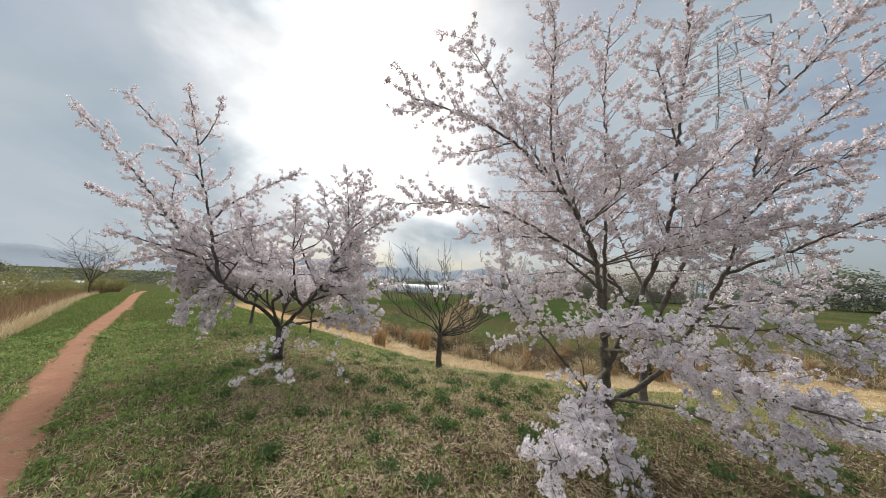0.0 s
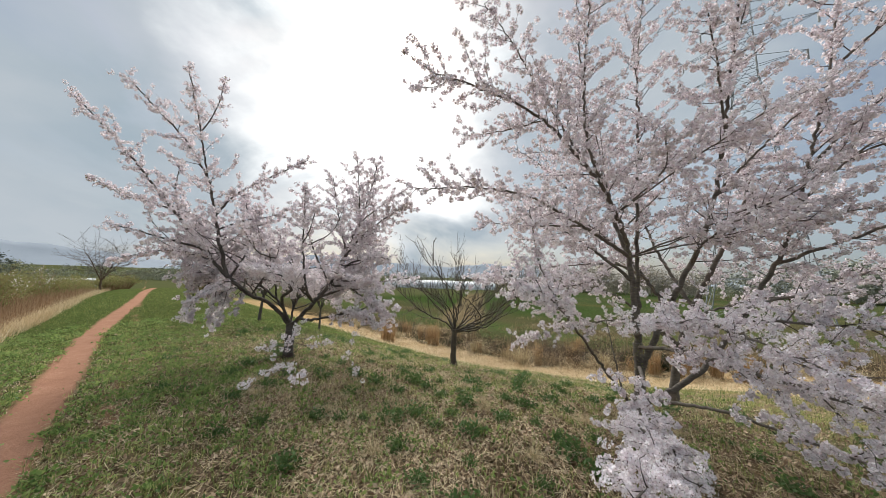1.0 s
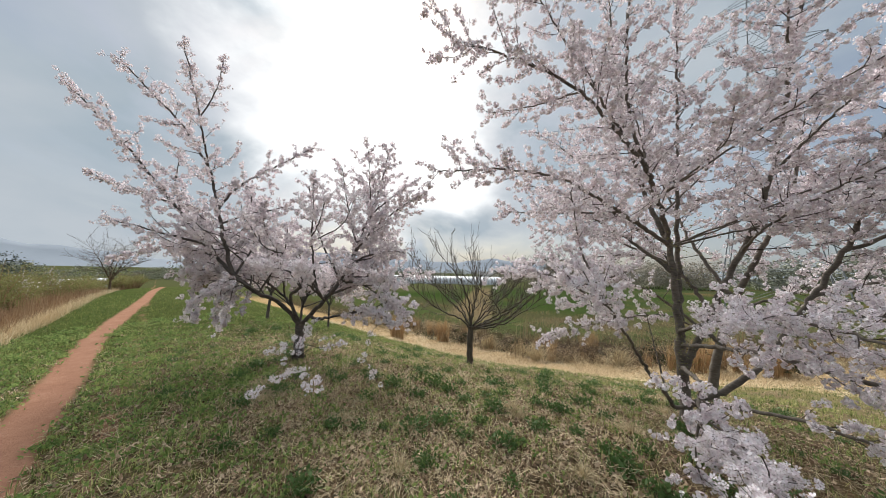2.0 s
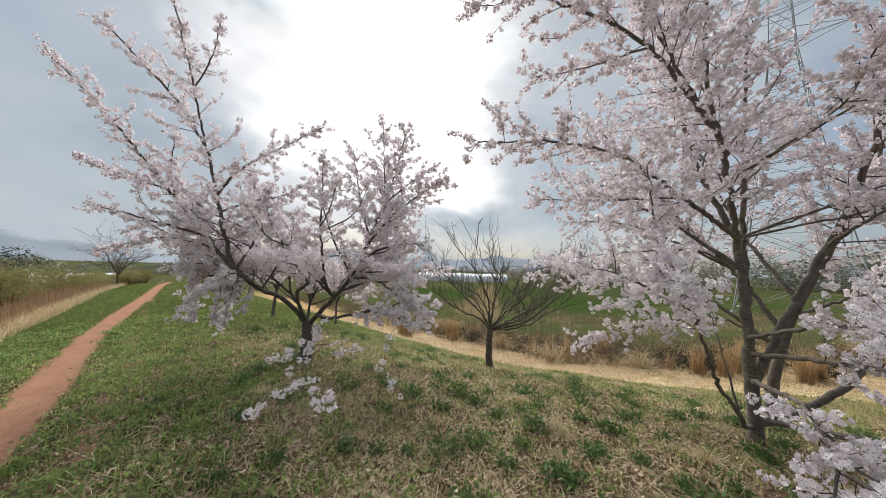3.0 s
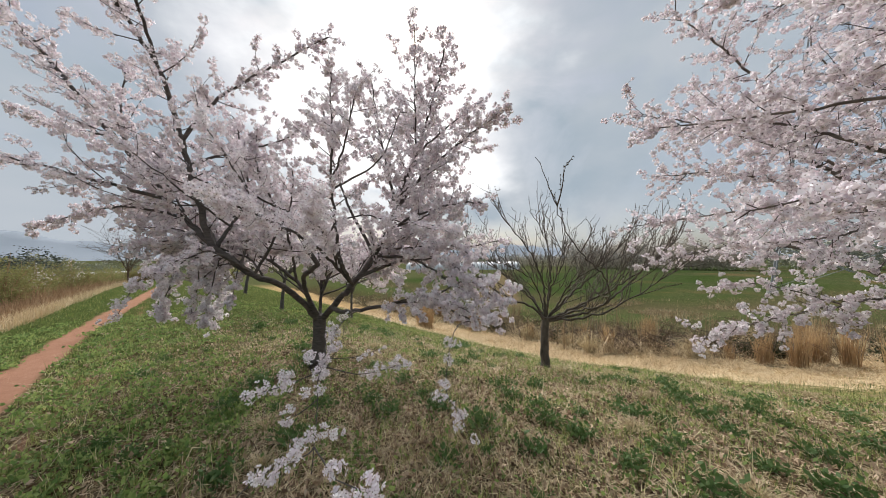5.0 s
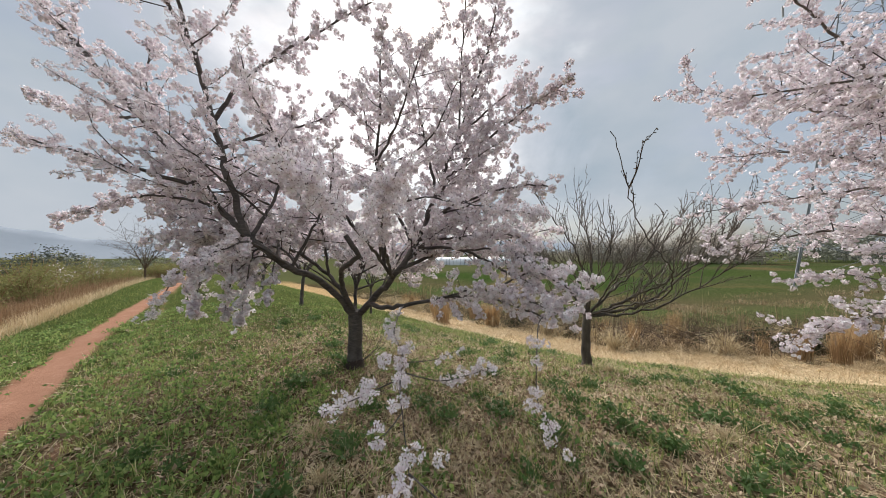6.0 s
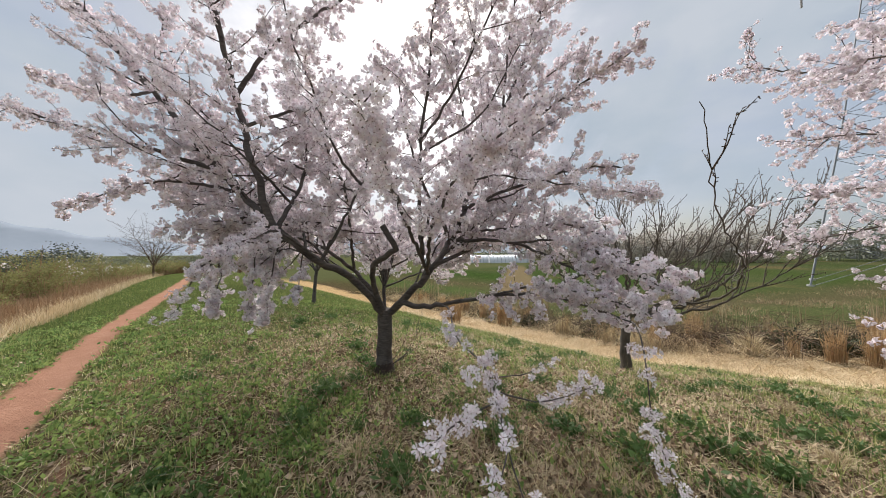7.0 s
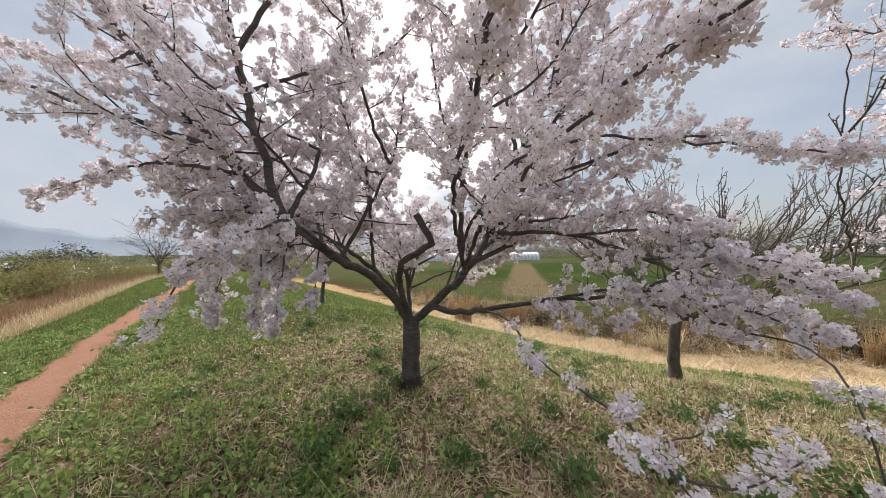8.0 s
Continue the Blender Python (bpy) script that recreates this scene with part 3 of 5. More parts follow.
    T.limb([(-3.95, 4.4, 1.7), (-4.9, 5.0, 2.3), (-5.7, 5.3, 2.8), (-6.2, 5.4, 3.1)], 0.03, 0.006, size=0.65, shoot=0.2)
    T.limb([(-3.95, 4.4, 1.7), (-3.95, 4.75, 2.3), (-4.05, 4.8, 2.85), (-4.25, 4.85, 3.35)], 0.022, 0.005, size=0.5, shoot=0.3, every=0.06)
    T.limb([(-3.5, 5.6, 1.7), (-3.8, 5.2, 2.3), (-4.0, 5.0, 2.7), (-4.5, 5.1, 3.4)], 0.02, 0.005, size=0.5, shoot=0.3, every=0.06)
    T.limb([(-3.5, 5.5, 1.6), (-3.6, 4.9, 2.1), (-3.65, 4.6, 2.5), (-3.6, 4.5, 2.95)], 0.018, 0.005, size=0.45, shoot=0.3, every=0.06)
    # skirt of the crown on the near left
    T.limb([(-3.9, 4.45, 1.65), (-4.25, 4.5, 1.82), (-4.7, 4.6, 1.75), (-5.1, 4.75, 1.55)], 0.016, 0.004, size=0.4, shoot=0.25, every=0.06)
    T.limb([(-3.65, 4.75, 1.38), (-3.95, 4.75, 1.6), (-4.3, 4.7, 1.55), (-4.6, 4.7, 1.35)], 0.014, 0.004, size=0.36, shoot=0.25, every=0.06)
    T.limb([(-3.75, 4.55, 1.45), (-4.2, 5.0, 1.75), (-4.8, 5.3, 1.8), (-5.4, 5.45, 1.65)], 0.016, 0.004, size=0.42, shoot=0.25, every=0.06)
    for x, y, z in ((-4.65, 4.42, 0.95), (-4.32, 4.45, 0.9), (-4.1, 4.42, 0.88), (-3.78, 4.4, 1.1), (-4.95, 4.6, 1.15)):
        T.limb([(0.6 * x - 1.55, 4.65, 1.62), (0.85 * x - 0.6, 4.55, 1.55), (x, y + 0.04, 0.55 * z + 0.65), (x, y, z)], 0.010, 0.003, "limb", 6, size=0.10, shoot=0.45, every=0.085)
    # middle
    T.limb([f, (-3.55, 5.7, 1.35), (-3.85, 6.05, 1.95), (-4.15, 6.3, 2.55)], 0.024, 0.006, size=0.55, shoot=0.35)
    T.limb([f, (-3.36, 5.0, 1.27), (-3.15, 4.8, 1.42), (-3.0, 4.72, 1.50), (-3.03, 4.66, 1.60), (-3.08, 4.6, 1.71)], 0.030, 0.026, "stub", size=0, label="sawn-off limb stub")
    T.limb([(-4.15, 4.25, 2.5), (-3.75, 4.45, 2.75), (-3.35, 4.55, 2.85), (-2.95, 4.5, 3.05)], 0.016, 0.005, size=0.42, shoot=0.15)
    T.limb([(-3.7, 4.6, 1.42), (-3.4, 4.6, 1.85), (-3.2, 4.55, 2.2), (-3.1, 4.4, 2.5)], 0.018, 0.005, size=0.42, shoot=0.25)
    # right leader
    T.limb([f, (-2.82, 5.2, 1.22), (-2.52, 5.4, 1.75), (-2.32, 5.45, 2.3), (-2.0, 5.3, 2.95), (-1.75, 5.15, 3.5), (-1.58, 4.9, 3.95)], 0.046, 0.008, size=0.66, shoot=0.3, every=0.045)
    T.limb([(-2.35, 5.42, 2.25), (-1.9, 5.4, 2.7), (-1.4, 5.2, 3.0), (-0.9, 4.9, 3.2)], 0.024, 0.006, size=0.5, shoot=0.15, every=0.045)
    T.limb([(-2.45, 5.4, 1.95), (-1.9, 5.1, 2.1), (-1.4, 4.75, 2.15), (-1.15, 4.6, 2.1)], 0.022, 0.006, size=0.42, shoot=0.2)
    T.limb([(-2.5, 5.4, 1.8), (-2.4, 5.9, 2.4), (-2.3, 6.2, 3.0)], 0.025, 0.006, size=0.6, shoot=0.2)
    T.limb([(-2.75, 5.25, 1.35), (-2.1, 5.6, 1.6), (-1.5, 5.7, 1.7), (-0.95, 5.6, 1.8)], 0.025, 0.006, size=0.5, shoot=0.2)
    # limbs reaching out to the south, over the grass
    T.limb([(-2.85, 5.15, 1.25), (-2.6, 4.4, 1.6), (-2.38, 3.8, 1.76), (-2.2, 3.4, 1.84), (-2.04, 3.12, 1.86)], 0.022, 0.004, size=0.22, shoot=0.45, every=0.09)
    T.limb([(-2.95, 5.1, 1.3), (-2.76, 4.3, 1.68), (-2.58, 3.5, 1.82), (-2.45, 2.92, 1.86)], 0.020, 0.005, size=0.24, shoot=0.45, every=0.08)
    T.limb([(-2.8, 4.9, 1.5), (-2.7, 4.5, 2.2), (-2.55, 4.2, 2.8), (-2.45, 4.0, 3.2)], 0.022, 0.006, size=0.5, shoot=0.3)
    T.limb([(-2.6, 5.35, 1.6), (-2.85, 5.2, 2.2), (-3.0, 5.0, 2.8), (-3.0, 4.8, 3.3)], 0.024, 0.006, size=0.45, shoot=0.3)
    T.limb([(-2.32, 5.45, 2.3), (-2.45, 5.2, 3.1), (-2.5, 5.0, 3.75)], 0.022, 0.006, size=0.5, shoot=0.2)
    T.limb([(-2.0, 5.3, 2.95), (-1.95, 5.0, 3.5), (-1.85, 4.6, 3.95)], 0.014, 0.005, size=0.4, shoot=0.15)
    T.limb([(-2.05, 5.3, 2.9), (-1.55, 5.35, 3.3), (-1.15, 5.4, 3.6)], 0.016, 0.005, size=0.4, shoot=0.15)
    T.limb([(-2.55, 5.3, 1.65), (-1.95, 4.95, 1.55), (-1.45, 4.6, 1.3), (-1.05, 4.36, 1.05)], 0.022, 0.005, size=0.38, shoot=0.3)
    T.limb([(-3.25, 5.3, 0.98), (-2.75, 5.05, 0.92), (-2.2, 4.9, 1.05), (-1.7, 4.6, 1.12), (-1.25, 4.35, 1.0)], 0.032, 0.006, size=0.36, shoot=0.45)
    T.limb([(-2.55, 5.35, 1.7), (-1.88, 5.07, 1.69), (-1.48, 4.84, 1.7), (-1.24, 4.59, 1.55)], 0.016, 0.005, size=0.34, shoot=0.25, every=0.06)
    for ctrl in ([(-1.9, 4.95, 1.6), (-1.55, 4.6, 1.55), (-1.25, 4.35, 1.35), (-1.0, 4.2, 1.2)], [(-2.2, 4.9, 1.06), (-1.75, 4.5, 1.2), (-1.4, 4.25, 1.15), (-1.15, 4.1, 1.06)],
                 [(-1.7, 4.62, 1.12), (-1.45, 4.5, 1.3), (-1.2, 4.4, 1.38), (-0.95, 4.35, 1.3)]):
        T.limb(ctrl, 0.012, 0.004, size=0.2, shoot=0.3, every=0.08)
    # a long thin limb that reaches south-east over the walk
    far_limb = T.limb([(-2.75, 4.75, 1.5), (-2.47, 4.1, 1.84), (-2.1, 3.9, 1.9), (-1.75, 3.85, 1.84), (-1.36, 3.8, 1.74)], 0.013, 0.003, size=0.10, shoot=0.75, every=0.16)
    for k in (0.52, 0.62, 0.70, 0.78, 0.86, 0.93, 0.98):
        c = far_limb[int(k * (len(far_limb) - 1))]
        T.bunches.append(c + (0, 0, 0.06 if k < 0.8 else 0.0) + 0.03 * T.gen.normal(size=(2, 3)))
    # inner boughs that fill the dome
    g = T.gen
    for k in range(16):
        az, el = k * 2.399 + 0.3 * g.normal(), radians(2 + 30 * g.random())
        p0 = np.array((-3.3 + 0.95 * math.cos(az), 5.1 + 0.75 * math.sin(az), 1.45 + 1.0 * g.random()))
        ln = 0.6 + 0.5 * g.random()
        d = np.array((math.cos(az) * math.cos(el), math.sin(az) * math.cos(el), math.sin(el)))
        T.limb([T.joint(p0), p0 + 0.5 * ln * d + (0, 0, 0.05), p0 + ln * d + (0, 0, 0.25)], 0.013, 0.004, "bough", 6, size=0.42, shoot=0.5)
    # the broad western side of the crown, low and dense
    for k in range(17):
        end = np.array((-4.75, 4.95, 2.0)) + np.array((1.45, 0.95, 0.75)) * unit(g.normal(size=3)) * (0.55 + 0.45 * g.random())
        every = np.concatenate(T.lines)
        away = np.linalg.norm(every - end, axis=1)
        fit_ones = every[(away > 0.4) & (away < 1.2) & (every[:, 2] > 1.35) & (every[:, 2] < end[2] + 0.1)]
        p0 = fit_ones[g.integers(len(fit_ones))] if len(fit_ones) else T.joint(end)
        T.limb([p0, 0.5 * (p0 + end) + (0, 0, 0.12), end], 0.012, 0.004, "bough", 6, size=0.36, shoot=0.3, every=0.08)
    # low boughs behind and beside the trunk
    for k in range(9):
        az = radians(-15 + 23 * k + 8 * g.normal())
        p0 = np.array((-3.38 + 0.25 * math.cos(az), 5.35 + 0.25 * math.sin(az), 1.0 + 0.35 * g.random()))
        ln, el = 1.2 + 0.8 * g.random(), radians(8 + 20 * g.random())
        d = np.array((math.cos(az) * math.cos(el), math.sin(az) * math.cos(el), math.sin(el)))
        T.limb([T.joint(p0), p0 + 0.5 * ln * d + (0, 0, 0.1), p0 + ln * d], 0.014, 0.004, "bough", 6, size=0.45, shoot=0.4, every=0.07)
    # boughs over the fork that close the middle of the crown
    for k in range(9):
        az = k * 2.399 + 0.3 * g.normal()
        end = np.array((-3.1 + 0.75 * math.cos(az), 5.75 + 0.5 * math.sin(az), 1.45 + 0.65 * g.random()))
        p0 = T.joint(np.array((0.4 * end[0] - 1.95, 5.5, 1.15)))
        T.limb([p0, 0.5 * (p0 + end) + (0, 0, 0.1), end], 0.013, 0.004, "bough", 6, size=0.36, shoot=0.3, every=0.07)
    # hanging shoots, each with its own bunches
    def shoot(ctrl, r, bunches):
        T.limb(ctrl, r, 0.002, "shoot", 5, 0.003, size=0)
        for x, y, z, n in bunches:
            c = np.array((x, y, z))
            T.bunches.append(c + 0.024 * T.gen.normal(size=(n, 3)) * (1, 1, 0.6))

    shoot([(-1.3, 4.34, 1.02), (-1.34, 3.95, 1.05), (-1.38, 3.77, 0.96), (-1.40, 3.66, 0.68), (-1.31, 3.74, 0.48), (-1.24, 3.77, 0.28)], 0.005,
          [(-1.38, 3.76, 0.97, 3), (-1.39, 3.72, 0.86, 1), (-1.40, 3.66, 0.76, 2), (-1.41, 3.63, 0.67, 2), (-1.36, 3.69, 0.58, 1), (-1.29, 3.76, 0.49, 2), (-1.31, 3.72, 0.42, 1), (-1.24, 3.77, 0.31, 1)])
    shoot([(-2.6, 5.0, 0.95), (-2.45, 4.4, 1.02), (-2.33, 3.89, 0.97), (-2.15, 3.52, 0.95), (-2.09, 3.3, 0.9), (-2.07, 3.24, 0.83), (-2.04, 3.19, 0.74), (-1.98, 3.07, 0.63), (-1.94, 2.99, 0.56)], 0.009,
          [(-2.42, 4.25, 1.02, 3), (-2.36, 4.0, 0.99, 3), (-2.33, 3.88, 0.94, 3), (-2.24, 3.7, 0.97, 2), (-2.15, 3.52, 0.97, 3), (-2.17, 3.36, 0.97, 2), (-2.12, 3.38, 0.93, 2), (-2.09, 3.29, 0.89, 2), (-2.07, 3.24, 0.83, 2)])
    shoot([(-2.1, 3.32, 0.9), (-2.17, 3.25, 0.88), (-2.25, 3.17, 0.86), (-2.3, 2.99, 0.89)], 0.004,
          [(-2.17, 3.14, 0.94, 2), (-2.2, 3.2, 0.86, 1), (-2.25, 3.17, 0.84, 2), (-2.28, 3.08, 0.88, 1), (-2.3, 2.99, 0.90, 2)])
    shoot([(-2.05, 3.2, 0.77), (-2.08, 3.1, 0.77), (-2.08, 3.04, 0.79)], 0.003, [(-2.08, 3.04, 0.80, 2), (-2.06, 3.1, 0.86, 1)])
    shoot([(-2.1, 3.36, 0.91), (-1.98, 3.42, 0.86), (-1.88, 3.46, 0.84), (-1.66, 3.56, 0.88)], 0.004,
          [(-1.88, 3.46, 0.84, 2), (-1.82, 3.49, 0.85, 2), (-1.76, 3.52, 0.86, 2), (-1.71, 3.54, 0.87, 2), (-1.66, 3.56, 0.88, 2)])
    shoot([(-2.12, 3.45, 0.94), (-2.02, 3.5, 0.92), (-1.95, 3.52, 0.93), (-1.85, 3.65, 0.94)], 0.003, [(-1.95, 3.52, 0.93, 2), (-1.85, 3.65, 0.94, 1)])
    shoot([(-1.98, 3.07, 0.63), (-1.95, 2.98, 0.66), (-1.98, 2.88, 0.68), (-2.04, 2.79, 0.69), (-2.08, 2.63, 0.64)], 0.004,
          [(-1.97, 3.11, 0.69, 2), (-1.92, 2.9, 0.70, 3), (-2.04, 2.79, 0.70, 3), (-2.07, 2.66, 0.65, 3), (-2.10, 2.60, 0.64, 3)])
    shoot([(-1.98, 3.06, 0.62), (-1.84, 2.92, 0.68), (-1.72, 2.81, 0.69), (-1.54, 2.78, 0.68)], 0.004,
          [(-1.87, 3.03, 0.72, 2), (-1.74, 2.82, 0.73, 2), (-1.70, 2.78, 0.67, 3), (-1.54, 2.77, 0.72, 4), (-1.59, 2.69, 0.66, 2), (-1.53, 2.79, 0.62, 2)])
    # dark flared collar at the foot
    ring = Soup()
    ring.tube(np.array([(0, 0, -0.05), (0, 0, 0.05), (0, 0, 0.10)]), [0.145, 0.112, 0.094], 14)
    part("root_flare", ring.mesh("root_flare", [TWIG], True), T.trunk, "dark collar of bark at the foot")
    # thin suckers at the foot
    for k in range(5):
        dx, dy = T.gen.normal(size=2) * 0.12
        T.limb([(bx + 0.1 + 0.05 * k, by - 0.03, b - 0.02), (bx + 0.18 + 0.06 * k + dx, by + dy, b + 0.3), (bx + 0.25 + 0.09 * k + dx, by + 2 * dy, b + 0.55 + 0.06 * k)], 0.004, 0.0015, "sucker", 4, 0.005, size=0)
    return T.finish(12200, 15, 0.0155)


def many_stemmed_cherry():
    """The tall cherry with several stems from one stool."""
    bx, by = 2.95, 4.45
    b = gz(bx, by)
    T = Tree("cherry_tree", (bx, by, b), "tall many-stemmed cherry tree in full pale pink bloom on grass", "tree", BARK_BROWN, TWIG, 23, "cherry trees on the bank")
    T.limb([(bx, by, b - 0.1), (bx - 0.02, by, b + 0.5), (bx - 0.05, by, b + 1.1)], 0.073, 0.064, "trunk", 14, 0.005, 0.03, size=0)
    # stems to the left
    T.limb([(2.90, 4.45, 0.9), (2.84, 4.42, 1.7), (2.76, 4.38, 2.38), (2.35, 3.95, 2.88), (1.97, 3.56, 3.2), (1.15, 3.18, 3.85), (0.35, 3.02, 4.2), (-0.3, 2.95, 4.4)], 0.050, 0.008, size=0.62, shoot=0.35)
    T.limb([(2.78, 4.38, 2.25), (1.9, 3.95, 2.65), (1.0, 3.45, 2.95), (0.25, 3.1, 2.95), (-0.40, 2.84, 2.84)], 0.032, 0.005, size=0.48, shoot=0.2)
    T.limb([(2.0, 3.6, 3.18), (1.75, 3.35, 3.7), (1.65, 3.15, 4.5), (1.7, 3.1, 5.4), (1.6, 3.1, 6.0)], 0.022, 0.006, size=0.45, shoot=0.2)
    T.limb([(2.83, 4.4, 1.9), (2.2, 4.7, 2.5), (1.7, 5.0, 2.9), (1.2, 5.2, 3.0)], 0.03, 0.006, size=0.5, shoot=0.25)
    T.limb([(2.8, 4.4, 2.2), (2.6, 4.7, 3.2), (2.3, 4.6, 4.3), (2.1, 4.4, 5.4), (2.0, 4.3, 6.2)], 0.04, 0.008, size=0.62, shoot=0.2)
    T.limb([(1.8, 3.45, 3.35), (1.1, 3.2, 4.3), (0.7, 3.15, 5.0), (0.37, 3.15, 5.5)], 0.018, 0.005, size=0.42, shoot=0.2)
    T.limb([(1.9, 3.95, 2.65), (1.35, 4.35, 2.72), (0.85, 4.65, 2.8), (0.48, 4.85, 2.84)], 0.016, 0.005, size=0.36, shoot=0.2)
    T.limb([(1.15, 3.2, 3.85), (0.6, 3.35, 3.8), (0.14, 3.4, 3.78)], 0.012, 0.004, size=0.34, shoot=0.1)
    g = T.gen
    for k in range(10):
        az, el = k * 2.399 + 0.3 * g.normal(), radians(5 + 50 * g.random())
        z0 = 1.9 + 2.6 * g.random()
        p0 = np.array((3.05 + 0.5 * math.cos(az), 4.0 + 0.4 * math.sin(az), z0))
        ln = 0.9 + 0.9 * g.random()
        d = np.array((math.cos(az) * math.cos(el), math.sin(az) * math.cos(el), math.sin(el)))
        T.limb([T.joint(p0), p0 + 0.5 * ln * d + (0, 0, 0.08), p0 + ln * d], 0.015, 0.005, "bough", 6, size=0.42, shoot=0.4)
    # leaning sucker stem in front
    T.limb([(2.92, 4.42, 0.02), (2.7, 4.28, 0.06), (2.45, 4.05, 0.3), (2.12, 3.88, 0.66), (1.6, 3.3, 1.2), (1.22, 2.9, 1.6), (1.03, 2.9, 2.05), (0.9, 2.8, 2.6)], 0.028, 0.005, "stem", 8, size=0.28, shoot=0.6)
    T.limb([(2.45, 4.05, 0.32), (2.38, 4.1, 0.8), (2.3, 4.15, 1.3)], 0.014, 0.005, "stem", 6, size=0.2, shoot=0.6, bloom=False)
    T.limb([(1.3, 3.0, 1.5), (0.95, 3.3, 1.75), (0.55, 3.42, 1.85), (0.22, 3.42, 1.80)], 0.012, 0.004, size=0.32, shoot=0.15)
    # stems straight up and to the right
    T.limb([(2.92, 4.45, 1.0), (2.98, 4.55, 2.0), (3.02, 4.55, 3.0), (3.0, 4.45, 4.1), (2.9, 4.2, 5.4), (2.9, 4.0, 6.4)], 0.042, 0.008, size=0.7, shoot=0.3)
    T.limb([(2.98, 4.42, 0.5), (3.35, 4.3, 1.6), (3.72, 4.08, 2.7), (3.68, 3.7, 3.7), (3.55, 3.35, 4.6), (3.5, 3.1, 5.6), (3.45, 3.0, 6.4)], 0.050, 0.008, size=0.68, shoot=0.3)
    T.limb([(3.7, 3.95, 3.1), (4.1, 3.6, 3.7), (4.6, 3.3, 4.3)], 0.022, 0.006, size=0.5, shoot=0.2)
    T.limb([(3.65, 3.6, 3.9), (3.1, 3.0, 4.3), (2.7, 2.6, 4.7)], 0.020, 0.006, size=0.5, shoot=0.2)
    T.limb([(3.0, 4.38, 0.0), (3.5, 4.2, 0.5), (4.05, 4.1, 1.3), (4.45, 3.78, 2.4), (4.6, 3.6, 3.4), (4.75, 3.4, 4.6), (4.8, 3.3, 5.6)], 0.046, 0.008, size=0.66, shoot=0.4)
    T.limb([(4.2, 4.0, 1.6), (5.0, 4.2, 1.75), (5.7, 4.3, 2.0), (6.4, 4.3, 2.2)], 0.028, 0.006, size=0.5, shoot=0.25)
    T.limb([(4.4, 3.85, 2.1), (5.0, 3.5, 2.5), (5.6, 3.1, 2.9), (6.2, 2.9, 3.1)], 0.026, 0.006, size=0.55, shoot=0.25)
    T.limb([(3.55, 4.2, 2.2), (3.2, 3.5, 2.35), (3.2, 2.9, 2.6), (3.3, 2.5, 2.75)], 0.022, 0.006, size=0.5, shoot=0.25)
    T.limb([(4.55, 3.65, 3.0), (5.2, 3.6, 3.6), (5.9, 3.5, 4.0)], 0.022, 0.006, size=0.5, shoot=0.2)
    T.limb([(4.6, 3.6, 3.4), (5.3, 3.3, 4.3), (6.0, 3.0, 5.1)], 0.022, 0.006, size=0.5, shoot=0.15)
    T.limb([(4.75, 3.4, 4.6), (5.3, 3.2, 5.2), (5.9, 3.0, 6.0)], 0.018, 0.006, size=0.5, shoot=0.15)
    T.limb([(5.2, 3.5, 3.6), (6.0, 3.3, 3.9), (6.7, 3.1, 4.1)], 0.016, 0.005, size=0.5, shoot=0.15)
    # low boughs reaching out over the grass
    T.limb([(2.92, 4.35, 0.85), (2.78, 3.3, 1.06), (2.66, 2.4, 1.1), (2.75, 1.8, 1.1), (3.1, 1.2, 1.08)], 0.030, 0.007, size=0.36, shoot=0.28, every=0.07)
    T.limb([(2.92, 4.35, 0.5), (2.25, 3.2, 0.74), (1.75, 2.5, 0.68), (1.52, 1.8, 0.74), (1.2, 1.25, 0.84), (0.98, 1.0, 0.90)], 0.026, 0.005, size=0.30, shoot=0.42, every=0.065)
    T.limb([(1.65, 2.55, 0.68), (1.7, 2.5, 0.45), (1.72, 2.45, 0.2)], 0.010, 0.004, size=0.24, shoot=0.1, every=0.075)
    T.limb([(1.95, 2.9, 0.72), (2.0, 2.5, 0.55), (2.05, 2.25, 0.3), (2.1, 2.15, 0.12)], 0.010, 0.004, size=0.26, shoot=0.2, every=0.075)
    T.limb([(1.75, 2.65, 0.70), (1.85, 2.2, 0.6), (1.85, 1.9, 0.35)], 0.009, 0.004, size=0.24, shoot=0.2, every=0.075)
    T.limb([(2.9, 4.35, 1.0), (2.62, 3.3, 1.38), (2.42, 2.4, 1.48), (2.36, 1.75, 1.40), (2.4, 1.3, 1.3)], 0.026, 0.006, size=0.28, shoot=0.3, every=0.07)
    T.limb([(2.48, 2.7, 1.45), (2.05, 2.35, 1.5), (1.62, 2.15, 1.50)], 0.014, 0.005, size=0.22, shoot=0.15, every=0.07)
    T.limb([(2.62, 3.2, 1.38), (3.2, 2.75, 1.5), (4.1, 2.5, 1.48), (4.7, 2.3, 1.4)], 0.018, 0.005, size=0.42, shoot=0.2, every=0.062)
    T.limb([(2.66, 2.4, 1.1), (3.1, 2.1, 1.0), (3.6, 1.9, 0.95)], 0.014, 0.005, size=0.36, shoot=0.1, every=0.062)
    T.limb([(3.0, 4.3, 0.15), (3.2, 3.4, 0.38), (3.36, 2.5, 0.46), (3.3, 1.9, 0.55)], 0.03, 0.007, size=0.30, shoot=0.45)
    T.limb([(1.3, 3.0, 1.5), (1.0, 2.6, 1.7), (0.76, 2.39, 1.75)], 0.010, 0.004, size=0.28, shoot=0.1, every=0.062)
    # green creeper up the stems
    s = Soup()
    cen = np.stack([2.82 + 0.13 * g.normal(size=110), 4.36 + 0.12 * g.normal(size=110), 0.3 + 2.2 * g.random(110)], 1)
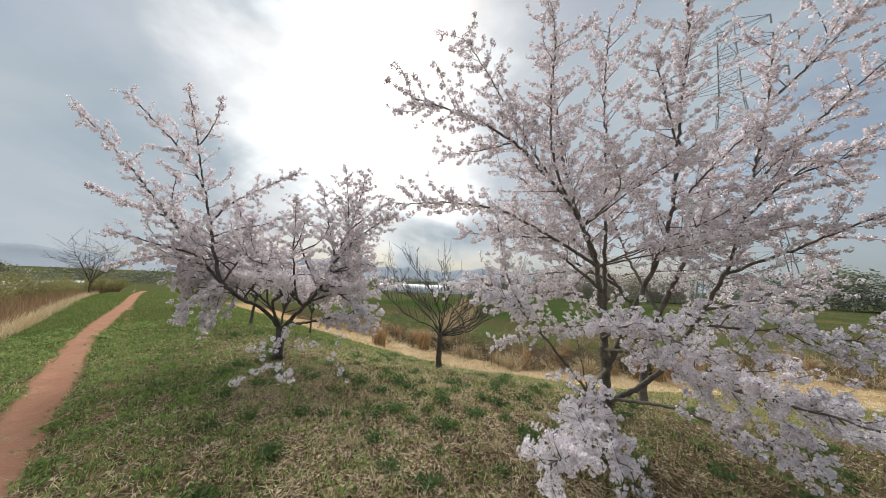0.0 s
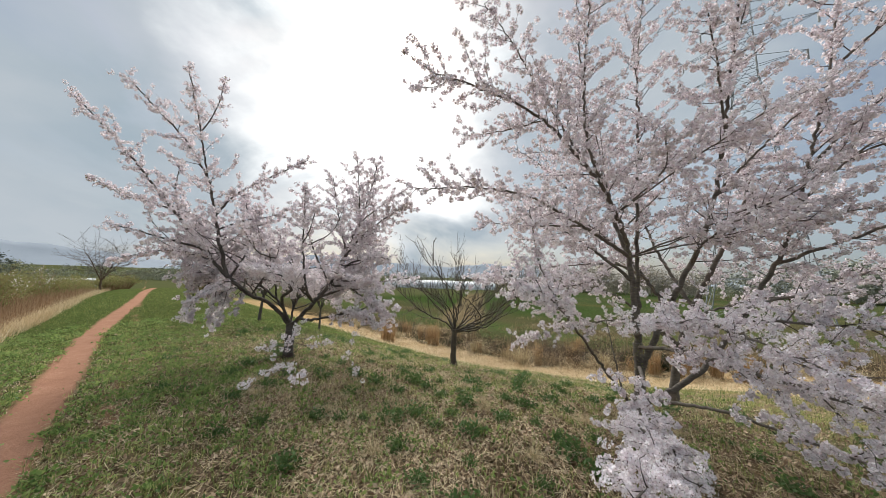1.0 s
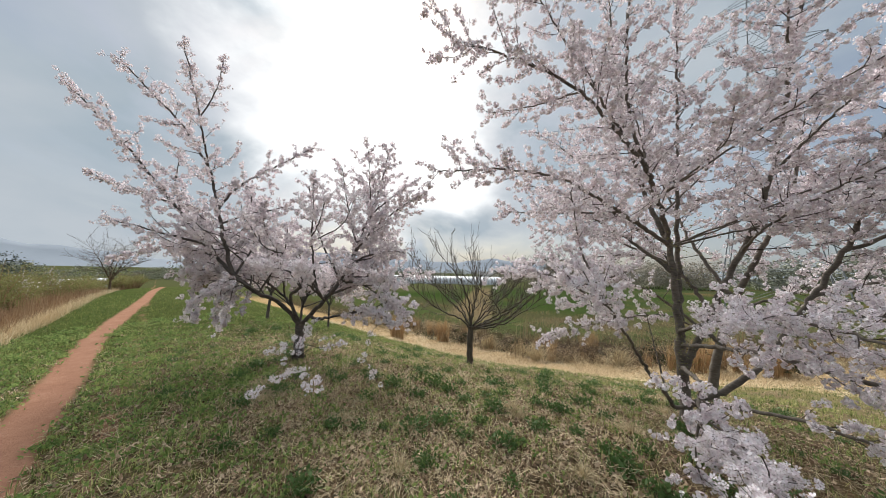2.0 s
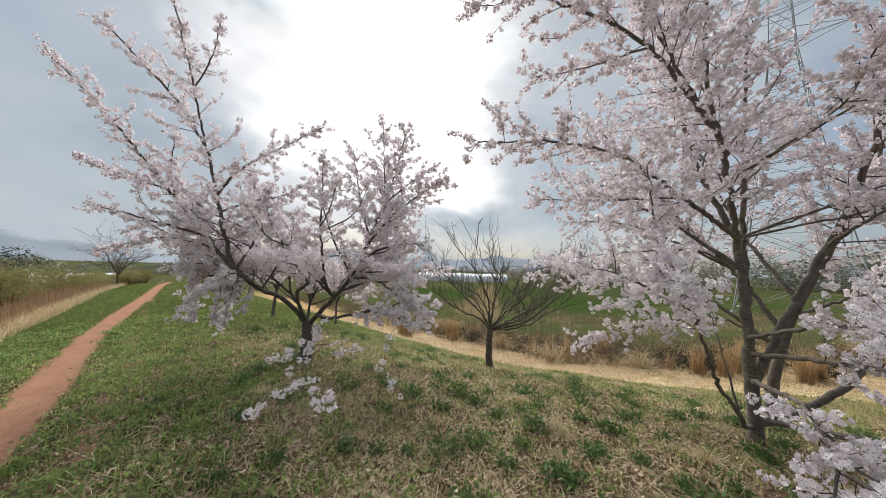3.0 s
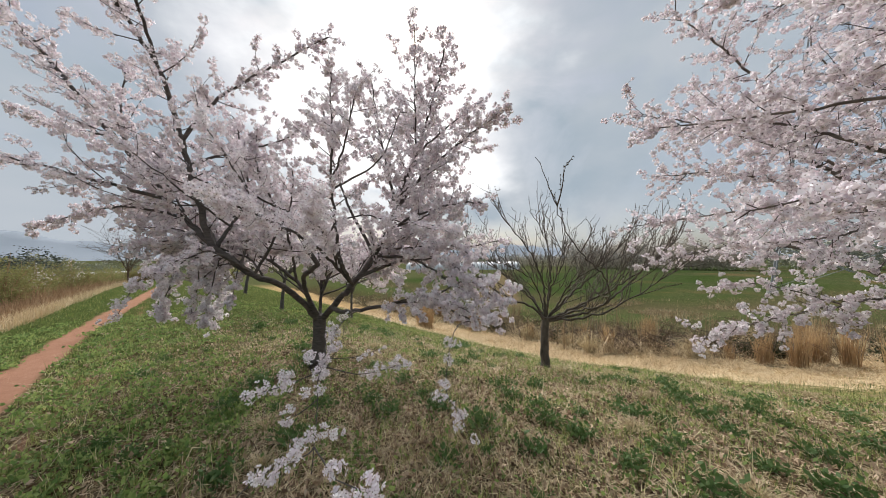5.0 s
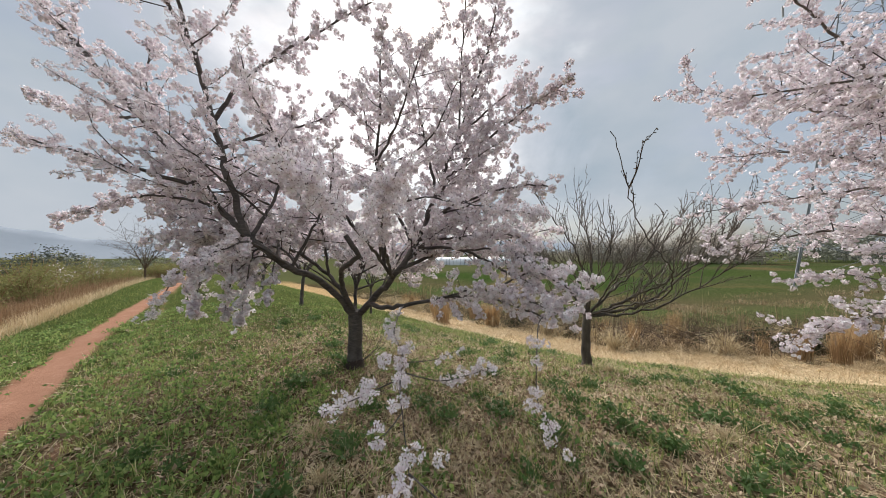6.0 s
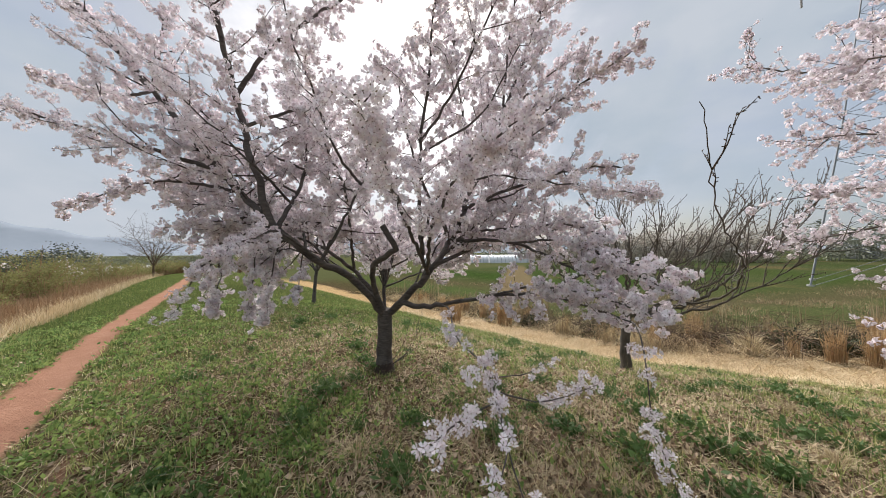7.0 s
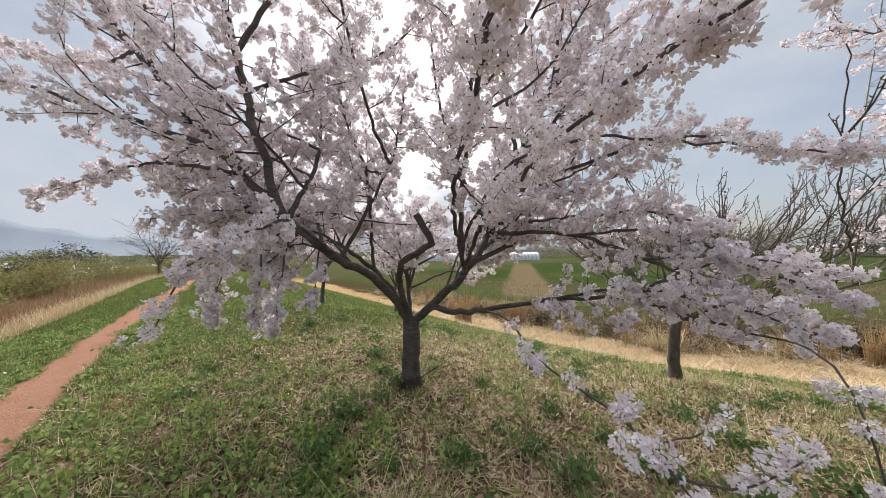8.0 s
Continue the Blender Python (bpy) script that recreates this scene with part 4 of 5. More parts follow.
    s.polys(leaves(cen - T.base, 9, np.array((0.09, 0.09, 0.08)), 0.022, 0.1, g))
    part("creeper", s.mesh("creeper", [BUSH]), T.trunk, "yellow-green creeper leaves", "stuff")
    return T.finish(8900, 15, 0.0155)


def leaning_cherry():
    """A second cherry close behind, whose limbs hang towards the bare tree."""
    bx, by = 4.25, 5.75
    b = gz(bx, by)
    T = Tree("cherry_tree", (bx, by, b), "leaning cherry tree in full bloom behind a many-stemmed one", "tree", BARK_BROWN, TWIG, 31, "cherry trees on the bank")
    T.limb([(bx, by, b - 0.1), (bx + 0.02, by - 0.05, b + 0.6), (4.4, 5.5, 1.2), (4.75, 5.3, 2.2), (5.1, 5.1, 3.2), (5.3, 5.0, 4.4)], 0.085, 0.012, "trunk", 12, 0.006, 0.04, size=0.7, shoot=0.45)
    T.limb([(4.35, 5.6, 0.9), (3.9, 6.0, 2.0), (3.2, 6.3, 2.9), (2.2, 6.5, 3.5), (1.15, 6.6, 3.85)], 0.045, 0.006, size=0.6, shoot=0.3)
    T.limb([(3.95, 5.95, 1.9), (3.2, 6.2, 2.4), (2.3, 6.3, 2.75), (1.4, 6.3, 2.75)], 0.028, 0.006, size=0.6, shoot=0.2)
    T.limb([(4.3, 5.65, 0.7), (3.5, 6.2, 1.5), (2.6, 6.4, 1.75), (1.4, 6.5, 1.5)], 0.035, 0.006, size=0.52, shoot=0.3)
    T.limb([(3.2, 6.3, 2.9), (2.6, 6.0, 3.6), (1.9, 5.8, 4.2), (1.2, 5.6, 4.6)], 0.026, 0.006, size=0.6, shoot=0.2)
    T.limb([(3.6, 6.1, 2.4), (2.9, 6.0, 3.0), (2.1, 5.9, 3.2), (1.5, 5.8, 3.25)], 0.024, 0.006, size=0.55, shoot=0.2)
    T.limb([(4.0, 5.9, 2.1), (3.2, 5.7, 2.2), (2.3, 5.55, 2.15), (1.4, 5.45, 2.05), (0.72, 5.42, 1.95)], 0.022, 0.005, size=0.42, shoot=0.2)
    T.limb([(4.3, 5.65, 0.65), (3.4, 5.5, 1.12), (2.4, 5.35, 1.02), (1.7, 5.28, 0.86), (1.25, 5.25, 0.75)], 0.02, 0.004, size=0.32, shoot=0.3, every=0.06)
    T.limb([(2.6, 5.4, 1.05), (2.1, 5.7, 1.25), (1.7, 5.8, 1.2)], 0.010, 0.004, size=0.25, shoot=0.15, every=0.07)
    T.limb([(3.2, 5.7, 2.2), (2.5, 5.1, 1.85), (1.8, 4.8, 1.72), (1.2, 4.7, 1.68)], 0.016, 0.004, size=0.34, shoot=0.25, every=0.06)
    T.limb([(4.5, 5.45, 1.4), (4.3, 6.2, 2.6), (4.1, 6.6, 3.8), (3.8, 6.8, 4.8)], 0.04, 0.008, size=0.8, shoot=0.25)
    T.limb([(4.9, 5.2, 2.6), (5.8, 5.3, 3.2), (6.8, 5.4, 3.5)], 0.03, 0.006, size=0.7, shoot=0.2)
    T.limb([(4.45, 5.5, 1.2), (5.3, 5.6, 1.5), (6.3, 5.6, 1.7), (7.0, 5.5, 1.6)], 0.03, 0.006, size=0.6, shoot=0.25)
    return T.finish(4500, 13, 0.016)


def row_cherry(x, y, h, seed, r=0.05, lean=0.0, spread=1.0, most=1800):
    """A younger cherry farther along the row."""
    b = gz(x, y)
    T = Tree("cherry_tree", (x, y, b), "young cherry tree in bloom farther along the bank", "tree", BARK, TWIG, seed, "cherry trees on the bank")
    f = (x + lean, y, b + 0.32 * h)
    T.limb([(x, y, b - 0.05), (x + 0.4 * lean, y, b + 0.16 * h), f], r, r * 0.85, "trunk", 9, 0.006, 0.02, size=0)
    for k in range(7):
        a = k * 2.4 + T.gen.random()
        o = np.array((math.cos(a), math.sin(a))) * spread * (0.7 + 0.5 * T.gen.random())
        top = b + h * (0.62 + 0.38 * T.gen.random())
        T.limb([f, (f[0] + 0.4 * o[0], f[1] + 0.4 * o[1], 0.55 * f[2] + 0.45 * top), (f[0] + o[0], f[1] + o[1], top)], r * 0.55, 0.006, "limb", 6, size=0.7, shoot=0.25, every=0.12)
    return T.finish(most, 7, 0.021)


def bare_tree():
    """The leafless fruit tree: low fork, limbs leaning to the south, long upright shoots."""
    bx, by = -0.06, 7.30
    b = gz(bx, by)
    T = Tree("bare_tree", (bx, by, b), "leafless young tree with a short trunk and upright budding shoots", "tree", BARE_BARK, BARE_TWIG, 41)
    T.limb([(bx, by, b - 0.06), (bx - 0.025, by, b + 0.42), (bx + 0.0, by - 0.06, b + 0.94)], 0.076, 0.064, "trunk", 12, 0.006, 0.03, size=0)
    f = (bx + 0.0, by - 0.05, b + 0.88)
    g = T.gen

    def spread(ctrl, r, shoots, tall=0.8):
        line = T.limb([f, *ctrl], r * 0.8, 0.003, "limb", 7, 0.018, size=0)
        out = unit((line[-1] - line[0]) * (1, 1, 0.3))

        def rod(p, way, n, r):
            """A slender shoot with buds; gives its line."""
            bow = g.normal(size=3) * 0.05 * n
            sh = smooth_line([p, p + way * n * 0.5 + bow, p + way * n + (0, 0, 0.06 * n)], 0.06)
            T.small.tube(sh - T.base, np.linspace(r, 0.0019, len(sh)), 4, 0, False)
            for q in sh[1:]:
                d = unit(g.normal(size=3) + way) * 0.022
                T.small.tube(np.stack([q, q + d]) - T.base, [0.0055, 0.003], 3, 0, False)
            return sh

        for k in range(5):
            p = line[int(len(line) * (0.2 + 0.14 * k + 0.1 * g.random()))]
            way = unit(0.8 * out + np.array((0, 0, 0.65)) + 0.5 * g.normal(size=3))
            sh = rod(p, way, (0.75 + 0.75 * g.random()) * tall, 0.0085)
            for q in sh[len(sh) // 3:: 2]:
                rod(q, unit(way + 0.5 * g.normal(size=3) + (0, 0, 0.45)), (0.2 + 0.5 * g.random()) * tall, 0.0052)
        for k in range(int(1.3 * shoots)):
            p = line[min(int(len(line) * (0.25 + 0.74 * (k + g.random()) / (1.3 * shoots))), len(line) - 1)]
            up = unit(np.array((0.25 * g.normal(), 0.25 * g.normal(), 1.0)) + 0.35 * out)
            n = tall * (0.35 + 1.0 * g.random())
            sh = rod(p, up, n, 0.0065)
            for q in sh[2::4]:
                rod(q, unit(up + 0.5 * g.normal(size=3)), (0.15 + 0.3 * g.random()) * n, 0.0044)

    spread([(-0.32, 7.15, 0.68), (-0.72, 7.05, 0.86), (-1.25, 6.95, 1.22), (-1.8, 6.9, 1.72)], 0.034, 13, 0.6)
    spread([(-0.28, 7.35, 0.8), (-0.75, 7.5, 1.2), (-1.3, 7.7, 1.75), (-1.85, 7.8, 2.35)], 0.030, 12, 0.6)
    spread([(-0.12, 7.15, 1.1), (-0.38, 7.0, 1.7), (-0.75, 6.8, 2.15), (-1.0, 6.7, 2.5)], 0.032, 12, 0.5)
    spread([(0.05, 7.4, 1.15), (0.08, 7.5, 1.65), (-0.05, 7.6, 2.1), (-0.15, 7.65, 2.5)], 0.028, 12, 0.6)
    spread([(0.0, 7.0, 1.05), (0.15, 6.8, 1.5), (0.1, 6.6, 1.95)], 0.026, 10, 0.55)
    spread([(0.30, 6.9, 0.66), (0.55, 6.3, 0.86), (0.42, 5.7, 1.22), (-0.05, 5.2, 1.62), (-0.28, 5.0, 1.86), (-0.46, 4.76, 2.2), (-0.66, 4.53, 2.52)], 0.022, 6, 0.3)
    spread([(0.4, 7.1, 0.56), (0.85, 7.0, 0.78), (1.4, 6.95, 1.32), (1.8, 6.9, 1.72), (2.05, 6.9, 2.0)], 0.042, 14, 0.6)
    spread([(0.42, 7.3, 0.6), (0.95, 7.5, 0.9), (1.5, 7.7, 1.4), (2.0, 7.8, 1.9), (2.4, 7.9, 2.5)], 0.036, 13, 0.5)
    spread([(0.45, 7.0, 0.75), (0.98, 6.8, 1.1), (1.45, 6.6, 1.55), (1.8, 6.5, 2.0)], 0.034, 12, 0.55)
    spread([(0.35, 7.2, 0.9), (0.85, 7.3, 1.3), (1.3, 7.4, 1.8), (1.65, 7.5, 2.25)], 0.030, 12, 0.6)
    spread([(0.4, 7.5, 0.8), (0.8, 7.9, 1.2), (1.2, 8.2, 1.75)], 0.028, 11, 0.6)
    spread([(0.4, 6.9, 0.55), (0.8, 6.6, 0.76), (1.25, 6.35, 1.15), (1.6, 6.2, 1.5)], 0.034, 10, 0.45)
    spread([(0.15, 7.2, 0.75), (0.3, 6.9, 1.15), (0.75, 6.6, 1.5), (1.25, 6.5, 1.7)], 0.024, 12, 0.5)
    spread([(-0.15, 7.3, 0.85), (-0.4, 7.0, 1.25), (-0.95, 6.8, 1.5), (-1.45, 6.7, 1.62)], 0.024, 12, 0.5)
    spread([(-0.3, 7.6, 0.9), (-0.7, 8.0, 1.2), (-1.2, 8.2, 1.6)], 0.026, 11, 0.6)
    return T.finish(0)


def bare_shrub(x, y, h, seed, label, mat=BARE_TWIG):
    b = gz(x, y)
    T = Tree("bare_shrub", (x, y, b), label, "shrub", BRAMBLE, mat, seed)
    g = T.gen
    f = (x, y, b + 0.22 * h)
    T.limb([(x, y, b - 0.05), (x, y, b + 0.1 * h), f], 0.018 * h, 0.015 * h, "trunk", 7, 0.01, size=0)
    for k in range(11):
        a = k * 2.4 + g.random()
        o = np.array((math.cos(a), math.sin(a))) * h * (0.25 + 0.3 * g.random())
        top = b + h * (0.7 + 0.3 * g.random())
        T.limb([f, (x + 0.45 * o[0], y + 0.45 * o[1], 0.5 * (f[2] + top)), (x + o[0], y + o[1], top)], 0.008 * h, 0.004, "limb", 5, 0.03, size=0.36 * h, shoot=0.2, every=0.14 * h / 2, bloom=False)
    return T.finish(0)


old_cherry()
many_stemmed_cherry()
leaning_cherry()
row_cherry(-7.5, 10.0, 3.0, 51, 0.055, 0.1, 1.3, 2200)
row_cherry(-5.7, 11.1, 2.6, 52, 0.04, 0.0, 0.8, 1500)
row_cherry(-12.4, 13.9, 3.4, 53, 0.07, 0.2, 1.6, 2200)
bare_tree()
bare_shrub(-31.5, 22.3, 4.6, 61, "leafless brown shrub at the edge of the bank")

# ---- grass, weeds, straw, reeds ----
def patch(x, y, k=1.0, ph=0.0):
    """A cheap lumpy field, about 0 to 1."""
    x, y = x * k, y * k
    x, y = x + 0.9 * np.sin(0.83 * y + ph) + 0.4 * np.sin(2.7 * y - 0.9 * x), y + 0.8 * np.sin(0.71 * x + 1.1) + 0.4 * np.sin(2.3 * x + 1.3 * y)
    v = np.sin(1.9 * x + 0.7 * y + ph) + np.sin(-1.1 * x + 2.3 * y + 1.7 + ph) + np.sin(3.7 * x - 2.9 * y + 0.6) * 0.7 + np.sin(5.3 * x + 4.7 * y + 2 * ph) * 0.6
    return np.clip(0.5 + v / 5.0, 0, 1)


def scatter(n, centre, spread, box, keep):
    """n places, thick near the centre; keep(x, y) gives the chance that a place is used."""
    out = []
    have = 0
    while have < n:
        r = spread * np.sqrt(rng.random(n)) ** 1.5
        a = rng.random(n) * 6.283
        x, y = centre[0] + r * np.cos(a), centre[1] + r * np.sin(a)
        ok = (x > box[0]) & (x < box[2]) & (y > box[1]) & (y < box[3]) & (rng.random(n) < keep(x, y))
        out.append(np.stack([x[ok], y[ok]], 1))
        have += int(ok.sum())
    return np.concatenate(out)[:n]


def blades(xy, h, w, lean=0.5):
    """Triangular blades, (n,3,3)."""
    n = len(xy)
    z = ground_z(xy[:, 0], xy[:, 1]) - 0.006
    base = np.stack([xy[:, 0], xy[:, 1], z], 1)
    a = rng.random(n) * 6.283
    d = np.stack([np.cos(a), np.sin(a), 0 * a], 1)
    o = np.stack([np.cos(a + 1.3 + rng.random(n)), np.sin(a + 1.3 + rng.random(n)), 0 * a], 1)
    hh = (h * (0.5 + rng.random(n)))[:, None] if np.ndim(h) == 0 else h[:, None]
    tip = base + hh * (np.array((0, 0, 1)) + lean * rng.normal(size=(n, 1)) * o)
    ww = w * (0.6 + 0.8 * rng.random((n, 1)))
    return np.stack([base - d * ww, base + d * ww, tip], 1)


def strips(xy, length, w, lift=0.012):
    """Straws lying about, (n,4,3)."""
    n = len(xy)
    a = rng.random(n) * 6.283
    ln = (length * (0.3 + rng.random(n)))[:, None]
    d = np.stack([np.cos(a), np.sin(a)], 1)
    p0, p1 = xy - d * ln / 2, xy + d * ln / 2
    side = np.stack([-np.sin(a), np.cos(a), 0 * a], 1) * w

    def on(p):
        return np.c_[p, ground_z(p[:, 0], p[:, 1]) + lift * (0.2 + 1.6 * rng.random(n))]

    q0, q1 = on(p0), on(p1)
    return np.stack([q0 - side, q0 + side, q1 + side * 0.6, q1 - side * 0.6], 1)


def arcs(xy, length, w):
    """Curled straws that stand off the ground in the middle, (2n,4,3)."""
    n = len(xy)
    a = rng.random(n) * 6.283
    ln = (length * (0.4 + 0.9 * rng.random(n)))[:, None]
    b = a + 1.1 * rng.normal(size=n)
    z = ground_z(xy[:, 0], xy[:, 1])
    p0 = np.c_[xy, z]
    p1 = p0 + ln * np.stack([0.5 * np.cos(a), 0.5 * np.sin(a), 0.1 + 0.35 * rng.random(n)], 1)
    p2 = p1 + ln * np.stack([0.5 * np.cos(b), 0.5 * np.sin(b), 0 * a], 1)
    p2[:, 2] = ground_z(p2[:, 0], p2[:, 1]) + 0.01
    s0, s1 = (np.stack([-np.sin(q), np.cos(q), 0.4 * rng.normal(size=n)], 1) * w for q in (a, b))
    return np.concatenate([np.stack([p0 - s0, p0 + s0, p1 + s0, p1 - s0], 1), np.stack([p1 - s0, p1 + s0, p2 + 0.5 * s1, p2 - 0.5 * s1], 1)])


def off_path(x, y):
    s, u = bank_su(x, y)
    return np.abs(s - path_mid(u)) > path_half(u) + 0.03 * np.sin(7 * u) + 0.03


def stuff(name, polys, mat, label, category):
    s = Soup()
    for p in polys:
        s.polys(p)
    ob = new(name, s.mesh(name, [mat]))
    return tagged(ob, label, category, kind="stuff")


VIEW = (-22, -1.5, 12, 30)


def green(x, y):
    q = bank_q(x, y)
    zone = np.interp(q, [-3.4, -2.6, -0.2, 1.2, 3.2, 5, 8.5, 10], [0.0, 1.0, 0.66, 0.26, 0.5, 0.95, 1.0, 0.1])
    return off_path(x, y) * zone * np.clip(patch(x, y, 4.7) * 2.4 - 0.7, 0.08, 1) * np.clip(3.4 * patch(x, y, 12.0, 0.7) - 1.1, 0.04, 1)


def dry(x, y):
    q = bank_q(x, y)
    zone = np.interp(q, [-3.2, -2, 0.3, 1.2, 5, 9.0, 10], [0.3, 0.3, 0.6, 0.95, 0.8, 0.5, 0.2])
    zone = zone * np.interp(bank_su(x, y)[1], [7, 11], [1.0, 0.15])
    return off_path(x, y) * zone * np.clip(1.5 - 1.4 * patch(x, y, 4.7), 0.15, 1)


def build_cover():
    mid = (-1.6, 4.0)
    g1 = blades(scatter(100000, mid, 9.0, VIEW, green), 0.062, 0.0034, 0.8)
    g2 = blades(scatter(64000, (-6, 8), 20.0, VIEW, green), 0.08, 0.006, 0.6)
    stuff("grass", [g1], GRASS, "short green spring grass among fallen leaves", "grass")
    stuff("lawn", [g2], LAWN, "close green turf on the crest of the bank", "grass")
    s1 = strips(scatter(40000, mid, 7.0, VIEW, dry), 0.13, 0.0021)
    s2 = strips(scatter(11000, (-3, 7), 16.0, VIEW, dry), 0.18, 0.0026)
    s3 = blades(scatter(13000, mid, 7.0, VIEW, dry), 0.12, 0.0022, 1.3)
    s4 = arcs(scatter(6000, (-1.2, 3.4), 5.5, VIEW, dry), 0.16, 0.0026)
    stuff("dry_grass", [s1, s2, s3, s4], STRAW, "dry straw lying in the grass", "dry grass")
    l1 = leaves(np.c_[(p := scatter(62000, mid, 8.0, VIEW, lambda x, y: np.maximum(dry(x, y), 0.45 * off_path(x, y) * np.clip(2.6 * patch(x, y, 3.1, 1.9) - 1.0, 0.1, 1) * (bank_q(x, y) > -2.4) * (bank_q(x, y) < 8)))), ground_z(p[:, 0], p[:, 1])], 1, 0.008, 0.046, 0.3)
    stuff("leaf_litter", [l1], LITTER, "brown fallen leaves lying on the bank", "leaf litter")

    # broad-leaved weeds: the carpet, then single clumps on the shoulder
    def carpet(x, y):
        q = bank_q(x, y)
        return off_path(x, y) * np.interp(q, [-3.0, -2.5, 0.0, 1.5, 5.5, 8], [0, 0.75, 0.5, 0.2, 0.12, 0.05]) * np.clip(4.0 * patch(x, y, 6.3, 2.0) - 1.9, 0, 1)

    c1 = scatter(2800, (-3.6, 4.2), 8.5, VIEW, carpet)
    lv = leaves(np.c_[c1, ground_z(c1[:, 0], c1[:, 1])], 18, np.array((0.065, 0.065, 0.02)), 0.042, 0.7)
    stuff("weeds", [lv], WEED, "low green weeds growing in the grass", "weeds")

    clump_meshes = []
    for k in range(5):
        gk = np.random.default_rng(100 + k)
        lv = leaves(np.zeros((1, 3)), 150, np.array((0.062, 0.062, 0.055)), 0.046, 0.9, gk)
        verts, faces3, faces4 = [np.zeros(3)], [], []
        for quad in lv:
            m = len(verts)
            verts += [*quad, quad[0] + gk.normal(size=3) * 0.0015]
            faces4.append((m, m + 1, m + 2, m + 3))
            faces3.append((0, m, m + 4))
        sizes = np.r_[np.full(len(faces4), 4), np.full(len(faces3), 3)]
        clump_meshes.append(raw_mesh("weed_clump", np.array(verts), sizes, np.r_[np.ravel(faces4), np.ravel(faces3)], [CLUMP]))

    def clump_keep(x, y):
        return np.interp(bank_q(x, y), [-0.6, 0.5, 1.5, 4.0, 6.0, 9.0], [0, 0.5, 1, 1, 0.3, 0])

    places = []
    for x, y in scatter(1500, (-0.8, 4.0), 6.5, (-6, 0.3, 8, 10), clump_keep):
        if len(places) < 190 and all((x - a) ** 2 + (y - c) ** 2 > 0.075 for a, c in places):
            places.append((x, y))
    for k, (x, y) in enumerate(places):
        ob = new("weed_clump", clump_meshes[k % 5])
        sc = 0.5 + 0.8 * rng.random()
        ob.location, ob.rotation_euler, ob.scale = (x, y, gz(x, y)), (0, 0, rng.random() * 6.28), (sc, sc, sc * 0.8)
        tagged(ob, "dark green leafy weed clump in dry turf", "weed", "weed clumps on the bank")

    # mown straw along the foot of the bank
    def toe(x, y):
        return np.interp(bank_q(x, y), [7.0, 9.4, 11.2, 12.2], [0, 1, 1, 0]) * np.clip(1.9 * patch(x, y, 1.3, 0.4) - 0.35, 0.12, 1)

    p = scatter(30000, (2.5, 12.5), 16.0, (-16, 2, 24, 30), toe)
    p2 = scatter(14000, (2.5, 12.5), 16.0, (-16, 2, 24, 30), toe)
    p3 = scatter(7000, (2.5, 12.5), 16.0, (-16, 2, 24, 30), toe)
    stuff("mown_straw", [strips(p, 0.35, 0.005, 0.04), blades(p2, 0.16, 0.006, 1.0), arcs(p3, 0.45, 0.006)], MOWN, "pale mown straw along the foot of the bank", "dry grass")

    # reeds and dead stems in the ditch beyond
    def ditch(x, y):
        return np.interp(bank_q(x, y), [11.2, 12.0, 15.5, 17.5], [0, 1, 1, 0]) * np.clip(3.2 * patch(x, y, 0.55, 1.0) - 1.1, 0.05, 1)

    p = scatter(8000, (6, 16), 26.0, (-25, 3, 34, 40), ditch)
    h = 0.12 + 1.2 * patch(p[:, 0], p[:, 1], 0.5, 0.5) ** 2 * rng.random(len(p)) + 0.2 * rng.random(len(p))
    tall = scatter(1000, (6, 16), 22.0, (-25, 3, 34, 40), lambda x, y: ditch(x, y) * (patch(x, y, 0.8, 3.0) > 0.78))
    h2 = 1.0 + 0.9 * rng.random(len(tall))
    stuff("reeds", [blades(p, 0.8 * h, 0.010, 1.1), blades(tall, h2, 0.014, 0.10)], REED, "dry tan reeds standing in the ditch", "reeds")
    s = Soup()
    q = scatter(1300, (5, 15.5), 22.0, (-20, 3, 30, 36), lambda x, y: np.interp(bank_q(x, y), [11.3, 11.8, 15.5, 17], [0, 1, 1, 0]))
    for x, y in q:
        a, ln = rng.random() * 6.28, 0.7 + 1.0 * rng.random()
        z = gz(x, y)
        e = np.array((math.cos(a), math.sin(a)))
        stem = smooth_line([(x, y, z), (x + 0.3 * ln * e[0], y + 0.3 * ln * e[1], z + 0.6 * ln), (x + 0.9 * ln * e[0], y + 0.9 * ln * e[1], z + 0.45 * ln)], 0.3)
        s.tube(stem, np.full(len(stem), 0.008), 3, 0, False)
    pale = Soup()
    for x, y in scatter(900, (5, 15.5), 22.0, (-20, 3, 30, 36), lambda x, y: np.interp(bank_q(x, y), [11.0, 11.6, 14.5, 16], [0, 1, 1, 0]) * (patch(x, y, 0.7, 2.2) > 0.45)):
        a, ln = rng.random() * 6.28, 0.8 + 1.2 * rng.random()
        z, e = gz(x, y), np.array((math.cos(a), math.sin(a)))
        line = np.array([(x, y, z - 0.02), (x + 0.4 * ln * e[0], y + 0.4 * ln * e[1], z + 0.35 * ln * (0.4 + rng.random())), (x + ln * e[0], y + ln * e[1], z + 0.3 * ln * rng.random() + 0.05)])
        pale.tube(line, [0.006, 0.005, 0.003], 3, 0, False)
    tagged(new("fallen_reeds", pale.mesh("fallen_reeds", [MOWN])), "pale fallen reed stems lying across the ditch", "reeds", kind="stuff")
